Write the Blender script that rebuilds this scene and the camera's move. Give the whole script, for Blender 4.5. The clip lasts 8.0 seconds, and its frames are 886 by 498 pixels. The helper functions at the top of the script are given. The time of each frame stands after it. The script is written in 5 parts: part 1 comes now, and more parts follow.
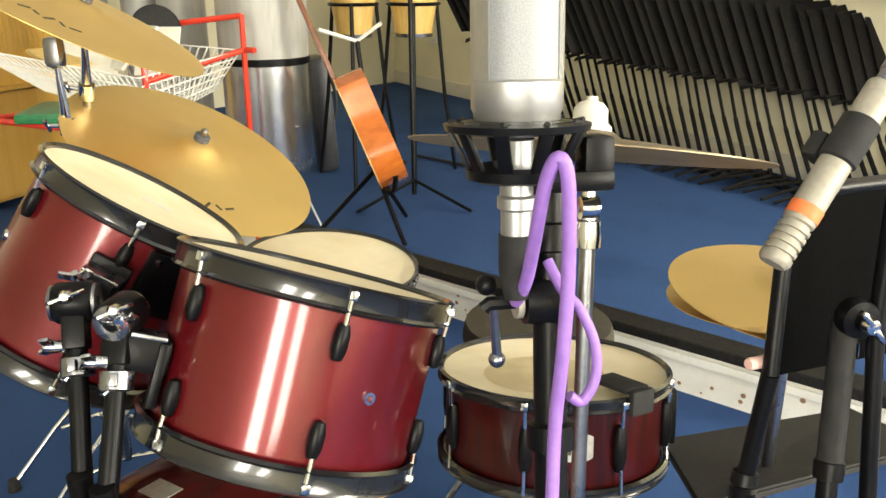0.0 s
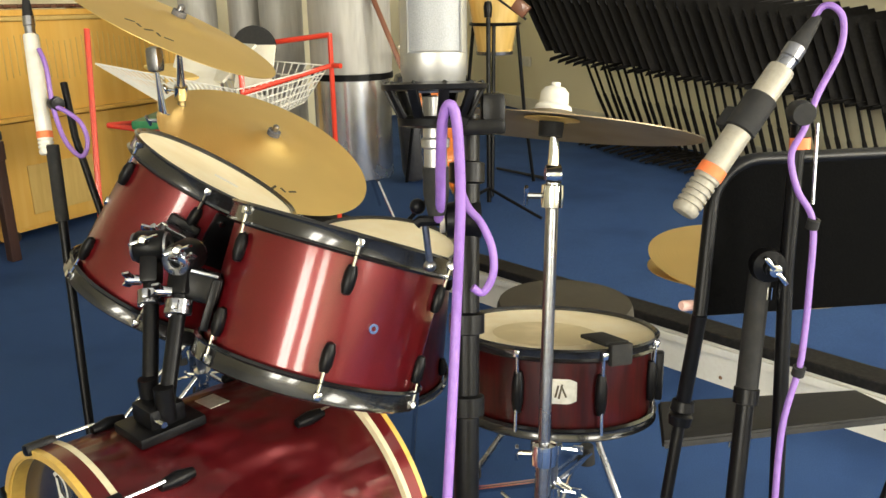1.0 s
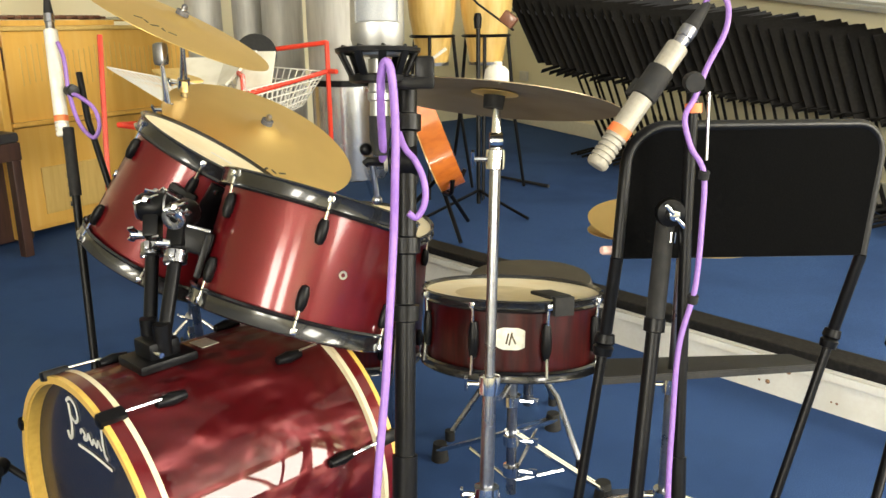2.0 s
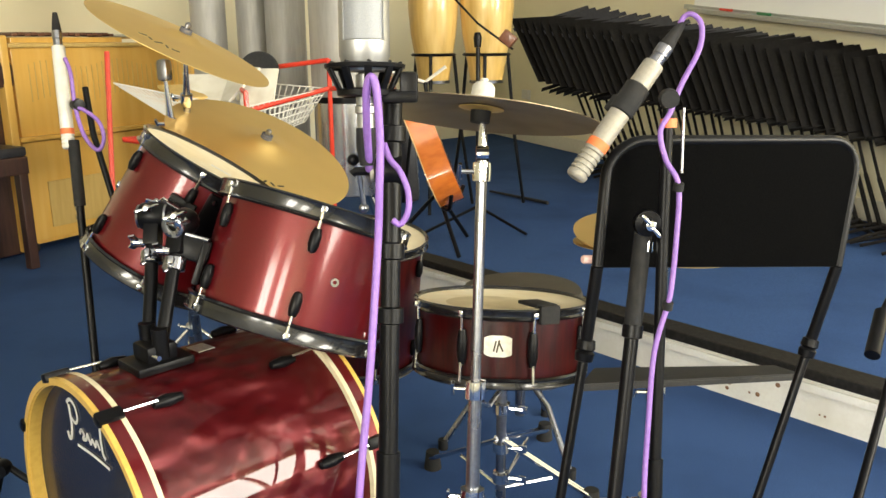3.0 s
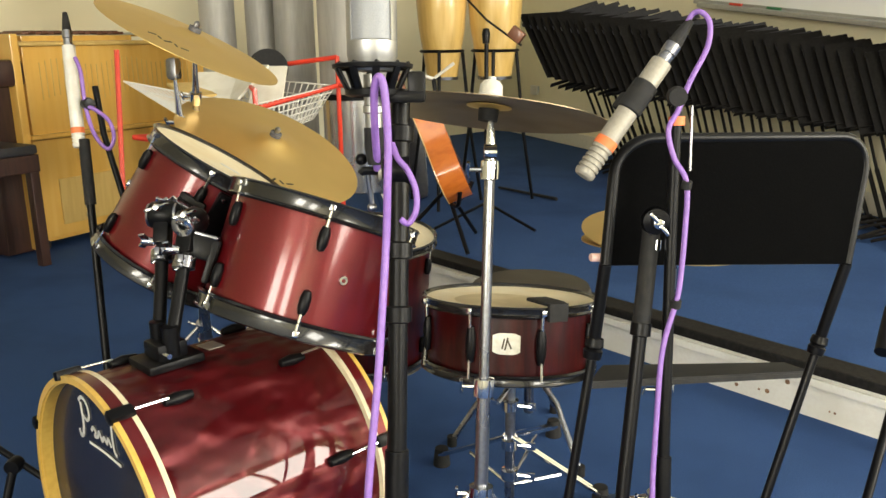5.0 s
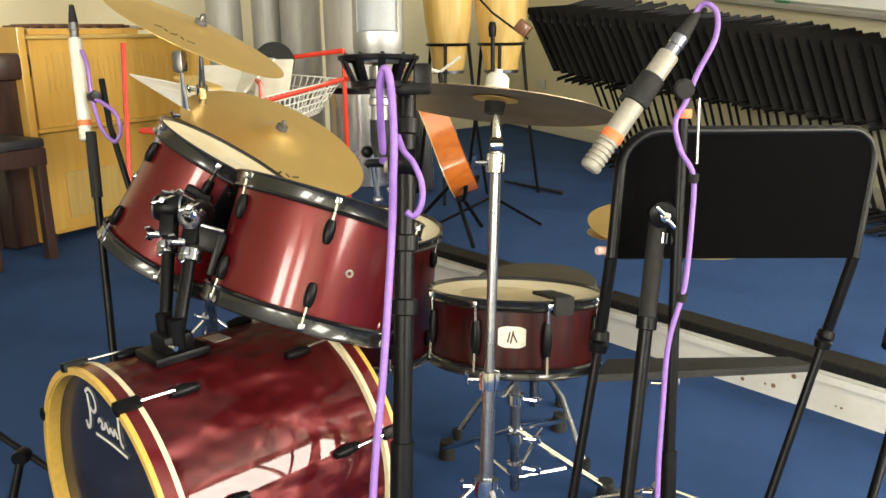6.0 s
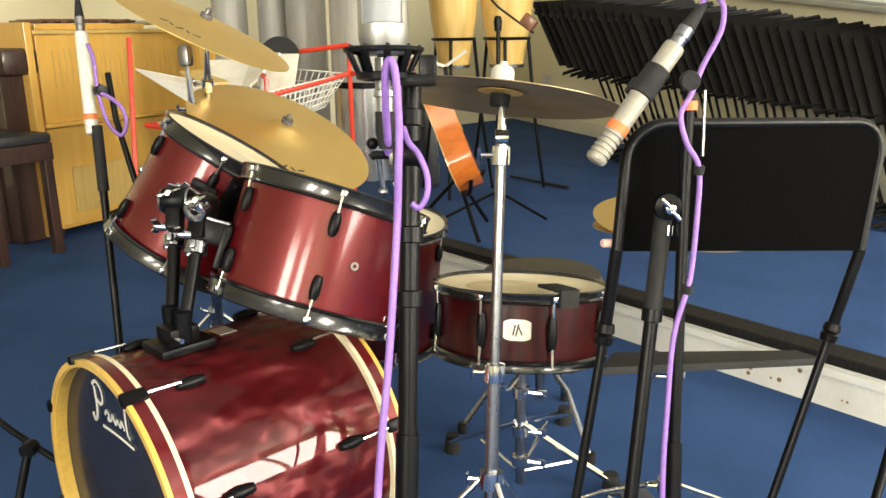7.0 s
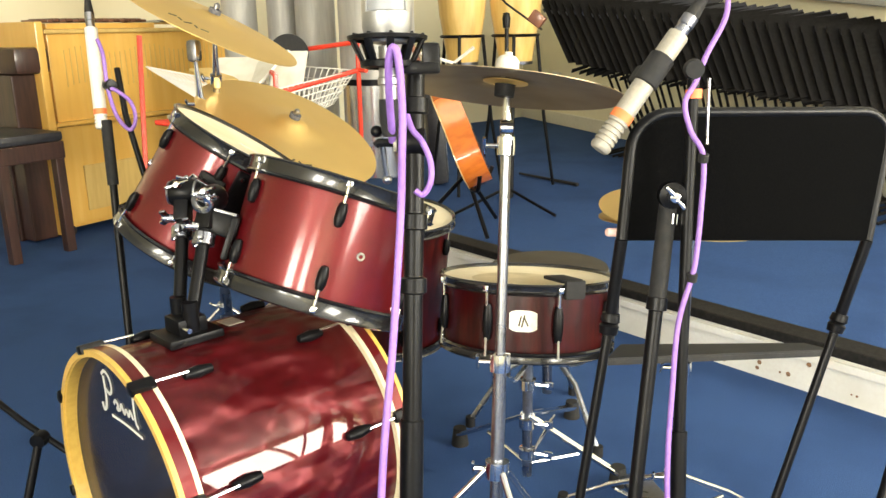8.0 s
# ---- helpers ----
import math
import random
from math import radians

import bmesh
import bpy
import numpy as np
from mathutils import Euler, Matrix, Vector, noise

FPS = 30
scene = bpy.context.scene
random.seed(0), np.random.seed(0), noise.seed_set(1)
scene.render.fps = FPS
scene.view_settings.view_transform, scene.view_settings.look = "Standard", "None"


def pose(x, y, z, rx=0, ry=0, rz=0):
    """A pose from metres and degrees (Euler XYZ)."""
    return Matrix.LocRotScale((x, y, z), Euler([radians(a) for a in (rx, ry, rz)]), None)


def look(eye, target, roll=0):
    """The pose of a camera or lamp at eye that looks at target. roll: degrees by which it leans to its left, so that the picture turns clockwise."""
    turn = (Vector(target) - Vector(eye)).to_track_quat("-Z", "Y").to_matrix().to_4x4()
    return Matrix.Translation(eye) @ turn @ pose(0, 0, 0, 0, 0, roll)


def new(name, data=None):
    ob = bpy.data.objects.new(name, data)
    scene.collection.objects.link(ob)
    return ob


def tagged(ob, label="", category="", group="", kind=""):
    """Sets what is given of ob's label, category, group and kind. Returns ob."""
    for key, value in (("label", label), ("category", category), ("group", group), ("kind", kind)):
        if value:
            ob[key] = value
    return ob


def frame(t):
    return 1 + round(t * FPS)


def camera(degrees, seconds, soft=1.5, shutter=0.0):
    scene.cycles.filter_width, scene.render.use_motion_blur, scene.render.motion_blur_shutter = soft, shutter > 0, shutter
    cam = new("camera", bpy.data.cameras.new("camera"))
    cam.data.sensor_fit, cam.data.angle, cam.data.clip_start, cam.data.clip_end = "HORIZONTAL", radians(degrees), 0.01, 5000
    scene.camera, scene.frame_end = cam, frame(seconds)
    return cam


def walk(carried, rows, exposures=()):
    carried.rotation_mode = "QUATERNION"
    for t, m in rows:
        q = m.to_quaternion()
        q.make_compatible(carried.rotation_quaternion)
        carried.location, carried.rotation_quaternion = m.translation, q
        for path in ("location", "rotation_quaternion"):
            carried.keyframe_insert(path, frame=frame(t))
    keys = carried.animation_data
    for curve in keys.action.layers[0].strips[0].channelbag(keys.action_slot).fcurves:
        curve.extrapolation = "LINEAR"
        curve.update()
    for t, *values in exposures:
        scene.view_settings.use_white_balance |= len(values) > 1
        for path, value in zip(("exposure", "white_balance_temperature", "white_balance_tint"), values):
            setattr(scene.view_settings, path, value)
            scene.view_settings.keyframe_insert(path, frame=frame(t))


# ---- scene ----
cam = camera(57.0, 8.0)
PATH = [
    (0, (0.209, 0.311, 1.207), (-0.059, 2.187, 0.565), 0.0),
    (0.3, (0.332, 0.265, 1.213), (-0.118, 2.12, 0.613), -0.9),
    (0.5, (0.372, 0.205, 1.222), (-0.124, 2.057, 0.653), -1.4),
    (0.8, (0.404, 0.15, 1.206), (-0.13, 1.992, 0.638), -1.5),
    (1, (0.413, 0.107, 1.184), (-0.113, 1.946, 0.601), -0.9),
    (1.5, (0.472, 0.008, 1.167), (-0.061, 1.848, 0.591), -1.1),
    (2, (0.552, -0.081, 1.135), (0.005, 1.767, 0.599), -0.7),
    (3.5, (0.599, -0.128, 1.133), (0.033, 1.726, 0.642), -0.5),
    (4, (0.6, -0.129, 1.143), (0.029, 1.722, 0.646), -0.6),
    (4.5, (0.599, -0.128, 1.141), (0.022, 1.72, 0.641), -0.7),
    (6, (0.599, -0.127, 1.136), (0.004, 1.711, 0.619), -0.7),
    (6.5, (0.602, -0.126, 1.136), (-0.002, 1.708, 0.611), -0.8),
    (7, (0.6, -0.129, 1.131), (-0.007, 1.702, 0.604), -0.8),
    (7.5, (0.603, -0.132, 1.125), (-0.012, 1.697, 0.596), -0.8),
    (8, (0.612, -0.136, 1.115), (-0.02, 1.687, 0.589), -1.1),
]
EXPOSURES = [(0.0, 0.6), (0.6, 0.5), (1.0, 0.3), (2.0, 0.45), (4.5, 0.1), (6.0, 0.3), (7.0, 0.45), (8.0, 0.75)]
walk(cam, [(t, look(eye, target, roll)) for t, eye, target, roll in PATH], EXPOSURES)

# ---------------- light ----------------
world = bpy.data.worlds.new("sky")
scene.world = world
world.use_nodes = True
wn = world.node_tree.nodes
sky = wn.new("ShaderNodeTexSky")
sky.sky_type, sky.sun_disc = "NISHITA", False
sky.sun_elevation, sky.sun_rotation = radians(38), radians(150)
wn["Background"].inputs["Strength"].default_value = 0.12
world.node_tree.links.new(sky.outputs[0], wn["Background"].inputs["Color"])
sun_data = bpy.data.lights.new("sun", "SUN")
sun_data.energy, sun_data.angle, sun_data.color = 2.5, radians(0.6), (1.0, 0.94, 0.85)
sun = new("sun", sun_data)
sun.matrix_basis = look((3, -8, 7), (0, 0, 0))

# room axes: U along the stage edge, V from the low floor up to the back wall
U, V = Vector((0.857, -0.514, 0)), Vector((0.514, 0.857, 0))
ROOM = Matrix(((U.x, V.x, 0, 0), (U.y, V.y, 0, 0), (0, 0, 1, 0), (0, 0, 0, 1)))
STAGE_V, STAGE_Z = 2.55, 0.17
U0, U1, V0, V1, TOP = -5.6, 4.2, -3.4, 6.70, 3.0
# the wall behind the stage runs aslant to the stage edge, from its foot point along WD
WFOOT, WD = Vector((-0.971, 7.880, 0)), Vector((0.6209, -0.7839, 0))
WALLM = Matrix(((WD.x, -WD.y, 0, WFOOT.x), (WD.y, WD.x, 0, WFOOT.y), (0, 0, 1, 0), (0, 0, 0, 1)))
W_LEFT, W_RIGHT, V_SETBACK = -1.2, 4.9, 5.15
SOUTH_WINDOWS = [(0.9, 1.9), (2.7, 3.7)]
EAST_WINDOWS = [(0.2, 1.6), (3.0, 4.6)]
SILL, HEAD = 0.95, 2.6


def window_lamp(m, w, h, energy):
    d = bpy.data.lights.new("window_light", "AREA")
    d.shape, d.size, d.size_y, d.energy, d.color = "RECTANGLE", w, h, energy, (1.0, 0.95, 0.82)
    new("window_light", d).matrix_basis = m


for a, b in SOUTH_WINDOWS:
    c = U * ((a + b) / 2) + V * (V0 - 0.12) + Vector((0, 0, (SILL + HEAD) / 2))
    window_lamp(look(c, c + V), b - a, HEAD - SILL, 130)
for a, b in EAST_WINDOWS:
    c = U * (U1 + 0.12) + V * ((a + b) / 2) + Vector((0, 0, (SILL + HEAD) / 2))
    window_lamp(look(c, c - U), b - a, HEAD - SILL, 135 if a < 2 else 270)


# ---------------- materials ----------------
def material(name, color, rough=0.5, metal=0.0, coat=0.0, grain=None, grain_scale=60.0, blotch=None, blotch_scale=4.0,
             bump=0.0, bump_scale=200.0, stretch=(1, 1, 1), rough_var=0.0, vary=0.0, spec=0.5, coat_rough=0.06, bump_depth=0.0, bump_detail=4.0):
    """Principled material with a fine grain and wider blotches (each a second colour) and a fine relief."""
    m = bpy.data.materials.new(name)
    m.use_nodes = True
    n, l = m.node_tree.nodes, m.node_tree.links
    p = n["Principled BSDF"]
    p.inputs["Roughness"].default_value, p.inputs["Metallic"].default_value = rough, metal
    p.inputs["Coat Weight"].default_value, p.inputs["Coat Roughness"].default_value = coat, coat_rough
    p.inputs["Specular IOR Level"].default_value = spec
    tc = n.new("ShaderNodeTexCoord")
    mp = n.new("ShaderNodeMapping")
    mp.inputs["Scale"].default_value = stretch
    l.new(tc.outputs["Object"], mp.inputs["Vector"])

    def noise_at(scale, detail=4.0):
        t = n.new("ShaderNodeTexNoise")
        t.inputs["Scale"].default_value, t.inputs["Detail"].default_value = scale, detail
        l.new(mp.outputs[0], t.inputs["Vector"])
        return t

    def blend(fac, a, b, lo, hi):
        r = n.new("ShaderNodeMapRange")
        r.inputs["From Min"].default_value, r.inputs["From Max"].default_value = lo, hi
        l.new(fac, r.inputs["Value"])
        x = n.new("ShaderNodeMix")
        x.data_type = "RGBA"
        l.new(r.outputs[0], x.inputs["Factor"])
        if isinstance(a, tuple):
            x.inputs["A"].default_value = (*a, 1)
        else:
            l.new(a, x.inputs["A"])
        x.inputs["B"].default_value = (*b, 1)
        return x.outputs["Result"]

    col = color
    if grain:
        col = blend(noise_at(grain_scale).outputs["Fac"], col, grain, 0.4, 0.65)
    if blotch:
        col = blend(noise_at(blotch_scale, 6.0).outputs["Fac"], col, blotch, 0.48, 0.72)
    if isinstance(col, tuple):
        p.inputs["Base Color"].default_value = (*col, 1)
    else:
        if vary:
            oi = n.new("ShaderNodeObjectInfo")
            hs = n.new("ShaderNodeHueSaturation")
            mr = n.new("ShaderNodeMapRange")
            mr.inputs["To Min"].default_value, mr.inputs["To Max"].default_value = 1 - vary, 1 + vary
            l.new(oi.outputs["Random"], mr.inputs["Value"])
            l.new(mr.outputs[0], hs.inputs["Value"])
            l.new(col, hs.inputs["Color"])
            col = hs.outputs[0]
        l.new(col, p.inputs["Base Color"])
    if rough_var:
        r = n.new("ShaderNodeMapRange")
        r.inputs["To Min"].default_value, r.inputs["To Max"].default_value = max(0.02, rough - rough_var), rough + rough_var
        l.new(noise_at(9.0).outputs["Fac"], r.inputs["Value"])
        l.new(r.outputs[0], p.inputs["Roughness"])
    if bump:
        b = n.new("ShaderNodeBump")
        b.inputs["Strength"].default_value, b.inputs["Distance"].default_value = bump, bump_depth or (0.002 if bump_scale > 50 else 0.006)
        l.new(noise_at(bump_scale, bump_detail).outputs["Fac"], b.inputs["Height"])
        l.new(b.outputs[0], p.inputs["Normal"])
    return m


CARPET = material("blue_carpet", (0.030, 0.070, 0.190), 0.95, grain=(0.050, 0.103, 0.255), grain_scale=340, blotch=(0.026, 0.060, 0.165), blotch_scale=2.2, bump=1.0, bump_scale=420, spec=0.12)
WALL = material("cream_wall_paint", (0.84, 0.78, 0.56), 0.7, blotch=(0.80, 0.73, 0.51), blotch_scale=1.6, bump=0.15, bump_scale=120)
CEIL = material("white_ceiling_paint", (0.82, 0.81, 0.77), 0.85, grain=(0.78, 0.77, 0.73), grain_scale=40)
RISER = material("chipped_white_paint", (0.80, 0.79, 0.74), 0.5, blotch=(0.72, 0.70, 0.63), blotch_scale=7, grain=(0.77, 0.75, 0.70), grain_scale=90, bump=0.2, bump_scale=60)
RUST = material("rust_spot", (0.20, 0.10, 0.05), 0.9, grain=(0.33, 0.2, 0.12), grain_scale=150)
NOSING = material("black_rubber_edging", (0.011, 0.010, 0.009), 0.6, grain=(0.022, 0.02, 0.018), grain_scale=70, bump=0.3, spec=0.2)
RED = material("red_drum_lacquer", (0.125, 0.004, 0.007), 0.36, 0.4, 0.8, grain=(0.145, 0.005, 0.009), grain_scale=500, blotch=(0.10, 0.004, 0.006), blotch_scale=5, rough_var=0.06, spec=0.3, coat_rough=0.11)
REDWRAP = material("wrinkled_red_drum_wrap", (0.085, 0.0025, 0.005), 0.36, 0.45, 0.5, blotch=(0.08, 0.003, 0.005), blotch_scale=2.5, bump=1.0, bump_scale=18, bump_depth=0.030, bump_detail=0.8, stretch=(1, 1, 0.7), spec=0.3, coat_rough=0.02)
# ride bronze darkened to stand in for its underside mirroring the dark floor
SHADEBRONZE = material("shade_darkened_bronze", (0.26, 0.20, 0.125), 0.42, 0.65, blotch=(0.18, 0.135, 0.08), blotch_scale=8, rough_var=0.1)
REDDARK = material("dark_red_wood_lacquer", (0.040, 0.002, 0.002), 0.3, 0.0, 0.12, spec=0.3, grain=(0.016, 0.0015, 0.002), grain_scale=14, stretch=(6, 6, 0.7))
YELLOWEDGE = material("yellow_hoop_inlay", (0.72, 0.47, 0.10), 0.35, 0, 0.6, grain=(0.66, 0.41, 0.08), grain_scale=80)
CREAMEDGE = material("cream_hoop_inlay", (0.74, 0.66, 0.46), 0.35, 0, 0.6, grain=(0.68, 0.6, 0.4), grain_scale=80)
CHROME = material("chrome", (0.70, 0.71, 0.73), 0.13, 1.0, rough_var=0.06)
DULLCHROME = material("worn_chrome", (0.34, 0.35, 0.38), 0.28, 1.0, grain=(0.3, 0.3, 0.32), grain_scale=120, rough_var=0.1)
BLACK = material("black_painted_metal", (0.0035, 0.0035, 0.004), 0.35, 0.0, 0.0, grain=(0.005, 0.005, 0.006), grain_scale=120, rough_var=0.1, spec=0.18)
BLACKHOOP = material("black_drum_hoop", (0.010, 0.010, 0.011), 0.22, 0.0, 0.5, grain=(0.014, 0.014, 0.015), grain_scale=90, rough_var=0.06)
RUBBER = material("black_rubber", (0.009, 0.009, 0.009), 0.8, grain=(0.016, 0.015, 0.014), grain_scale=80)
PANEL = material("black_board", (0.0007, 0.0007, 0.0009), 0.7, grain=(0.002, 0.002, 0.002), grain_scale=200, bump=0.2, bump_scale=300, spec=0.02)
HEADM = material("cream_drum_head", (0.84, 0.74, 0.52), 0.55, blotch=(0.76, 0.64, 0.40), blotch_scale=6, grain=(0.86, 0.78, 0.58), grain_scale=30)
WORN = material("grey_worn_stain", (0.62, 0.52, 0.31), 0.7, blotch=(0.78, 0.67, 0.44), blotch_scale=12)
BLACKHEAD = material("black_drum_head", (0.010, 0.011, 0.022), 0.25, coat=0.3, grain=(0.016, 0.017, 0.03), grain_scale=30)
WHITEINK = material("white_print", (0.8, 0.79, 0.75), 0.5)
DARKINK = material("dark_print", (0.06, 0.045, 0.02), 0.6)
BADGE = material("silver_badge", (0.72, 0.70, 0.63), 0.3, 0.6, grain=(0.6, 0.58, 0.5), grain_scale=90)
FELT = material("grey_felt", (0.09, 0.09, 0.1), 0.95, grain=(0.14, 0.14, 0.15), grain_scale=150)
WHITEPLASTIC = material("white_plastic", (0.75, 0.73, 0.66), 0.4, grain=(0.7, 0.67, 0.58), grain_scale=60)
PURPLE = material("purple_cable_jacket", (0.27, 0.14, 0.47), 0.45, grain=(0.24, 0.12, 0.42), grain_scale=120)
MICSILVER = material("satin_silver_mic", (0.40, 0.40, 0.40), 0.40, 0.85, grain=(0.42, 0.42, 0.41), grain_scale=200)
MICBEIGE = material("champagne_mic_body", (0.35, 0.325, 0.27), 0.5, 0.25, grain=(0.31, 0.29, 0.24), grain_scale=200)
MESHM = material("grey_wire_mesh", (0.30, 0.31, 0.32), 0.5, 0.2, grain=(0.24, 0.25, 0.26), grain_scale=900, bump=0.25, bump_scale=600)
ORANGE = material("orange_tape", (0.80, 0.20, 0.06), 0.55, grain=(0.72, 0.17, 0.05), grain_scale=70)
PINE = material("varnished_pine", (0.78, 0.46, 0.10), 0.38, 0, 0.4, grain=(0.74, 0.42, 0.085), grain_scale=4, stretch=(7, 7, 0.6), blotch=(0.80, 0.50, 0.13), blotch_scale=2.5, vary=0.04)
PINEPALE = material("pale_plywood", (0.66, 0.46, 0.15), 0.5, grain=(0.6, 0.4, 0.12), grain_scale=6, stretch=(7, 7, 0.8))
DARKWOOD = material("dark_stained_wood", (0.055, 0.022, 0.014), 0.4, 0, 0.3, grain=(0.03, 0.012, 0.008), grain_scale=7, stretch=(8, 8, 0.8))
BARWOOD = material("rosewood_bar", (0.16, 0.065, 0.035), 0.4, 0, 0.2, grain=(0.1, 0.04, 0.022), grain_scale=9, stretch=(8, 8, 1), vary=0.2)
LEATHER = material("black_vinyl", (0.025, 0.025, 0.03), 0.42, bump=0.3, bump_scale=160, grain=(0.035, 0.035, 0.04), grain_scale=50)
THRONE = material("worn_dark_vinyl", (0.045, 0.038, 0.026), 0.6, blotch=(0.07, 0.06, 0.042), blotch_scale=8, bump=0.2)
REDPAINT = material("red_enamel", (0.70, 0.045, 0.018), 0.35, 0, 0.4, grain=(0.64, 0.04, 0.016), grain_scale=30)
GREEN = material("green_tray_plastic", (0.02, 0.16, 0.06), 0.4, grain=(0.03, 0.2, 0.075), grain_scale=30)
WHITEWIRE = material("white_coated_wire", (0.78, 0.76, 0.70), 0.4, grain=(0.72, 0.7, 0.62), grain_scale=60)
PAPER = material("white_paper", (0.76, 0.73, 0.63), 0.8, blotch=(0.66, 0.62, 0.5), blotch_scale=12)
GREYTUBE = material("grey_painted_tube", (0.42, 0.41, 0.38), 0.45, 0.1, grain=(0.37, 0.36, 0.33), grain_scale=20, stretch=(4, 4, 0.5), blotch=(0.47, 0.46, 0.43), blotch_scale=3)
SILVERTUBE = material("polished_silver_shell", (0.62, 0.63, 0.66), 0.24, 0.9, blotch=(0.5, 0.51, 0.54), blotch_scale=4, rough_var=0.1)
CONGA = material("yellow_ash_staves", (0.72, 0.48, 0.15), 0.35, 0, 0.5, grain=(0.62, 0.39, 0.1), grain_scale=5, stretch=(8, 8, 0.5), blotch=(0.76, 0.54, 0.2), blotch_scale=3)
GUITARSIDE = material("orange_varnished_side", (0.62, 0.17, 0.022), 0.25, 0, 0.8, grain=(0.5, 0.12, 0.015), grain_scale=7, stretch=(2, 8, 2))
SPRUCE = material("spruce_top", (0.66, 0.45, 0.19), 0.35, 0, 0.6, grain=(0.58, 0.37, 0.14), grain_scale=8, stretch=(10, 10, 0.6))
MAHOGANY = material("mahogany_neck", (0.20, 0.075, 0.035), 0.4, 0, 0.3, grain=(0.15, 0.05, 0.025), grain_scale=9)
BOARD = material("whiteboard_enamel", (0.88, 0.89, 0.88), 0.2, grain=(0.86, 0.87, 0.86), grain_scale=3)
ALU = material("grey_aluminium", (0.45, 0.46, 0.45), 0.4, 0.7, grain=(0.4, 0.41, 0.4), grain_scale=90)
STANDBLACK = material("dark_desk_steel", (0.005, 0.0042, 0.0036), 0.6, 0.0, grain=(0.009, 0.008, 0.007), grain_scale=60, vary=0.3, rough_var=0.12, spec=0.15)
PINK = material("pale_pink_plastic", (0.75, 0.50, 0.44), 0.5, grain=(0.7, 0.44, 0.38), grain_scale=40)
SKIRT = material("white_gloss_paint", (0.74, 0.70, 0.58), 0.4, grain=(0.7, 0.66, 0.54), grain_scale=30)


def cymbal_material():
    """Bronze with concentric lathe grooves."""
    m = bpy.data.materials.new("lathed_bronze")
    m.use_nodes = True
    n, l = m.node_tree.nodes, m.node_tree.links
    p = n["Principled BSDF"]
    p.inputs["Metallic"].default_value, p.inputs["Roughness"].default_value = 0.82, 0.42
    tc, sp, ln = n.new("ShaderNodeTexCoord"), n.new("ShaderNodeSeparateXYZ"), n.new("ShaderNodeVectorMath")
    cb = n.new("ShaderNodeCombineXYZ")
    ln.operation = "LENGTH"
    l.new(tc.outputs["Object"], sp.inputs[0])
    l.new(sp.outputs[0], cb.inputs[0])
    l.new(sp.outputs[1], cb.inputs[1])
    l.new(cb.outputs[0], ln.inputs[0])
    t = n.new("ShaderNodeTexNoise")
    t.noise_dimensions = "1D"
    t.inputs["Scale"].default_value, t.inputs["Detail"].default_value = 260, 3
    l.new(ln.outputs["Value"], t.inputs["W"])
    b = n.new("ShaderNodeBump")
    b.inputs["Strength"].default_value, b.inputs["Distance"].default_value = 0.35, 0.001
    l.new(t.outputs["Fac"], b.inputs["Height"])
    l.new(b.outputs[0], p.inputs["Normal"])
    q = n.new("ShaderNodeTexNoise")
    q.inputs["Scale"].default_value = 7
    l.new(tc.outputs["Object"], q.inputs["Vector"])
    x = n.new("ShaderNodeMix")
    x.data_type = "RGBA"
    x.inputs["A"].default_value, x.inputs["B"].default_value = (0.86, 0.62, 0.23, 1), (0.74, 0.51, 0.18, 1)
    l.new(q.outputs["Fac"], x.inputs["Factor"])
    l.new(x.outputs["Result"], p.inputs["Base Color"])
    return m


BRONZE = cymbal_material()


# ---------------- mesh helpers ----------------
def thing(name, m, label, category, group="", kind=""):
    ob = new(name)
    ob.empty_display_size = 0.05
    ob.matrix_basis = m
    return tagged(ob, label, category, group, kind)


def part(name, bm, mat, parent=None, label="", smooth=True, world=False):
    me = bpy.data.meshes.new(name)
    if world and parent is not None:
        chain = parent.matrix_basis.copy()
        if parent.parent is not None:
            chain = parent.parent.matrix_basis @ chain
        bm.transform(chain.inverted())
    bm.normal_update()
    if smooth:
        for e in bm.edges:
            e.smooth = len(e.link_faces) == 2 and e.calc_face_angle(0) < radians(38)
        for f in bm.faces:
            f.smooth = True
    bm.to_mesh(me)
    bm.free()
    me.materials.append(mat)
    ob = new(name, me)
    if parent is not None:
        ob.parent = parent
    if label:
        ob["label"] = label
    return ob


def setting(name, bm, mat, label, category, smooth=False):
    return tagged(part(name, bm, mat, None, smooth=smooth), label, category, kind="structure")


def axes(origin, z, x=(1, 0, 0)):
    """A pose at origin whose z points along z and whose x leans toward x."""
    z = Vector(z).normalized()
    x = Vector(x)
    x = (x - z * x.dot(z)).normalized()
    y = z.cross(x)
    m = Matrix((x, y, z)).transposed().to_4x4()
    m.translation = Vector(origin)
    return m


def box(bm, size, m=None, bevel=0.0):
    g = bmesh.ops.create_cube(bm, size=1, matrix=(m or Matrix()) @ Matrix.Diagonal((*size, 1)))
    if bevel:
        es = list({e for v in g["verts"] for e in v.link_edges})
        bmesh.ops.bevel(bm, geom=es, offset=bevel, segments=2, affect="EDGES", profile=0.6)
    return bm


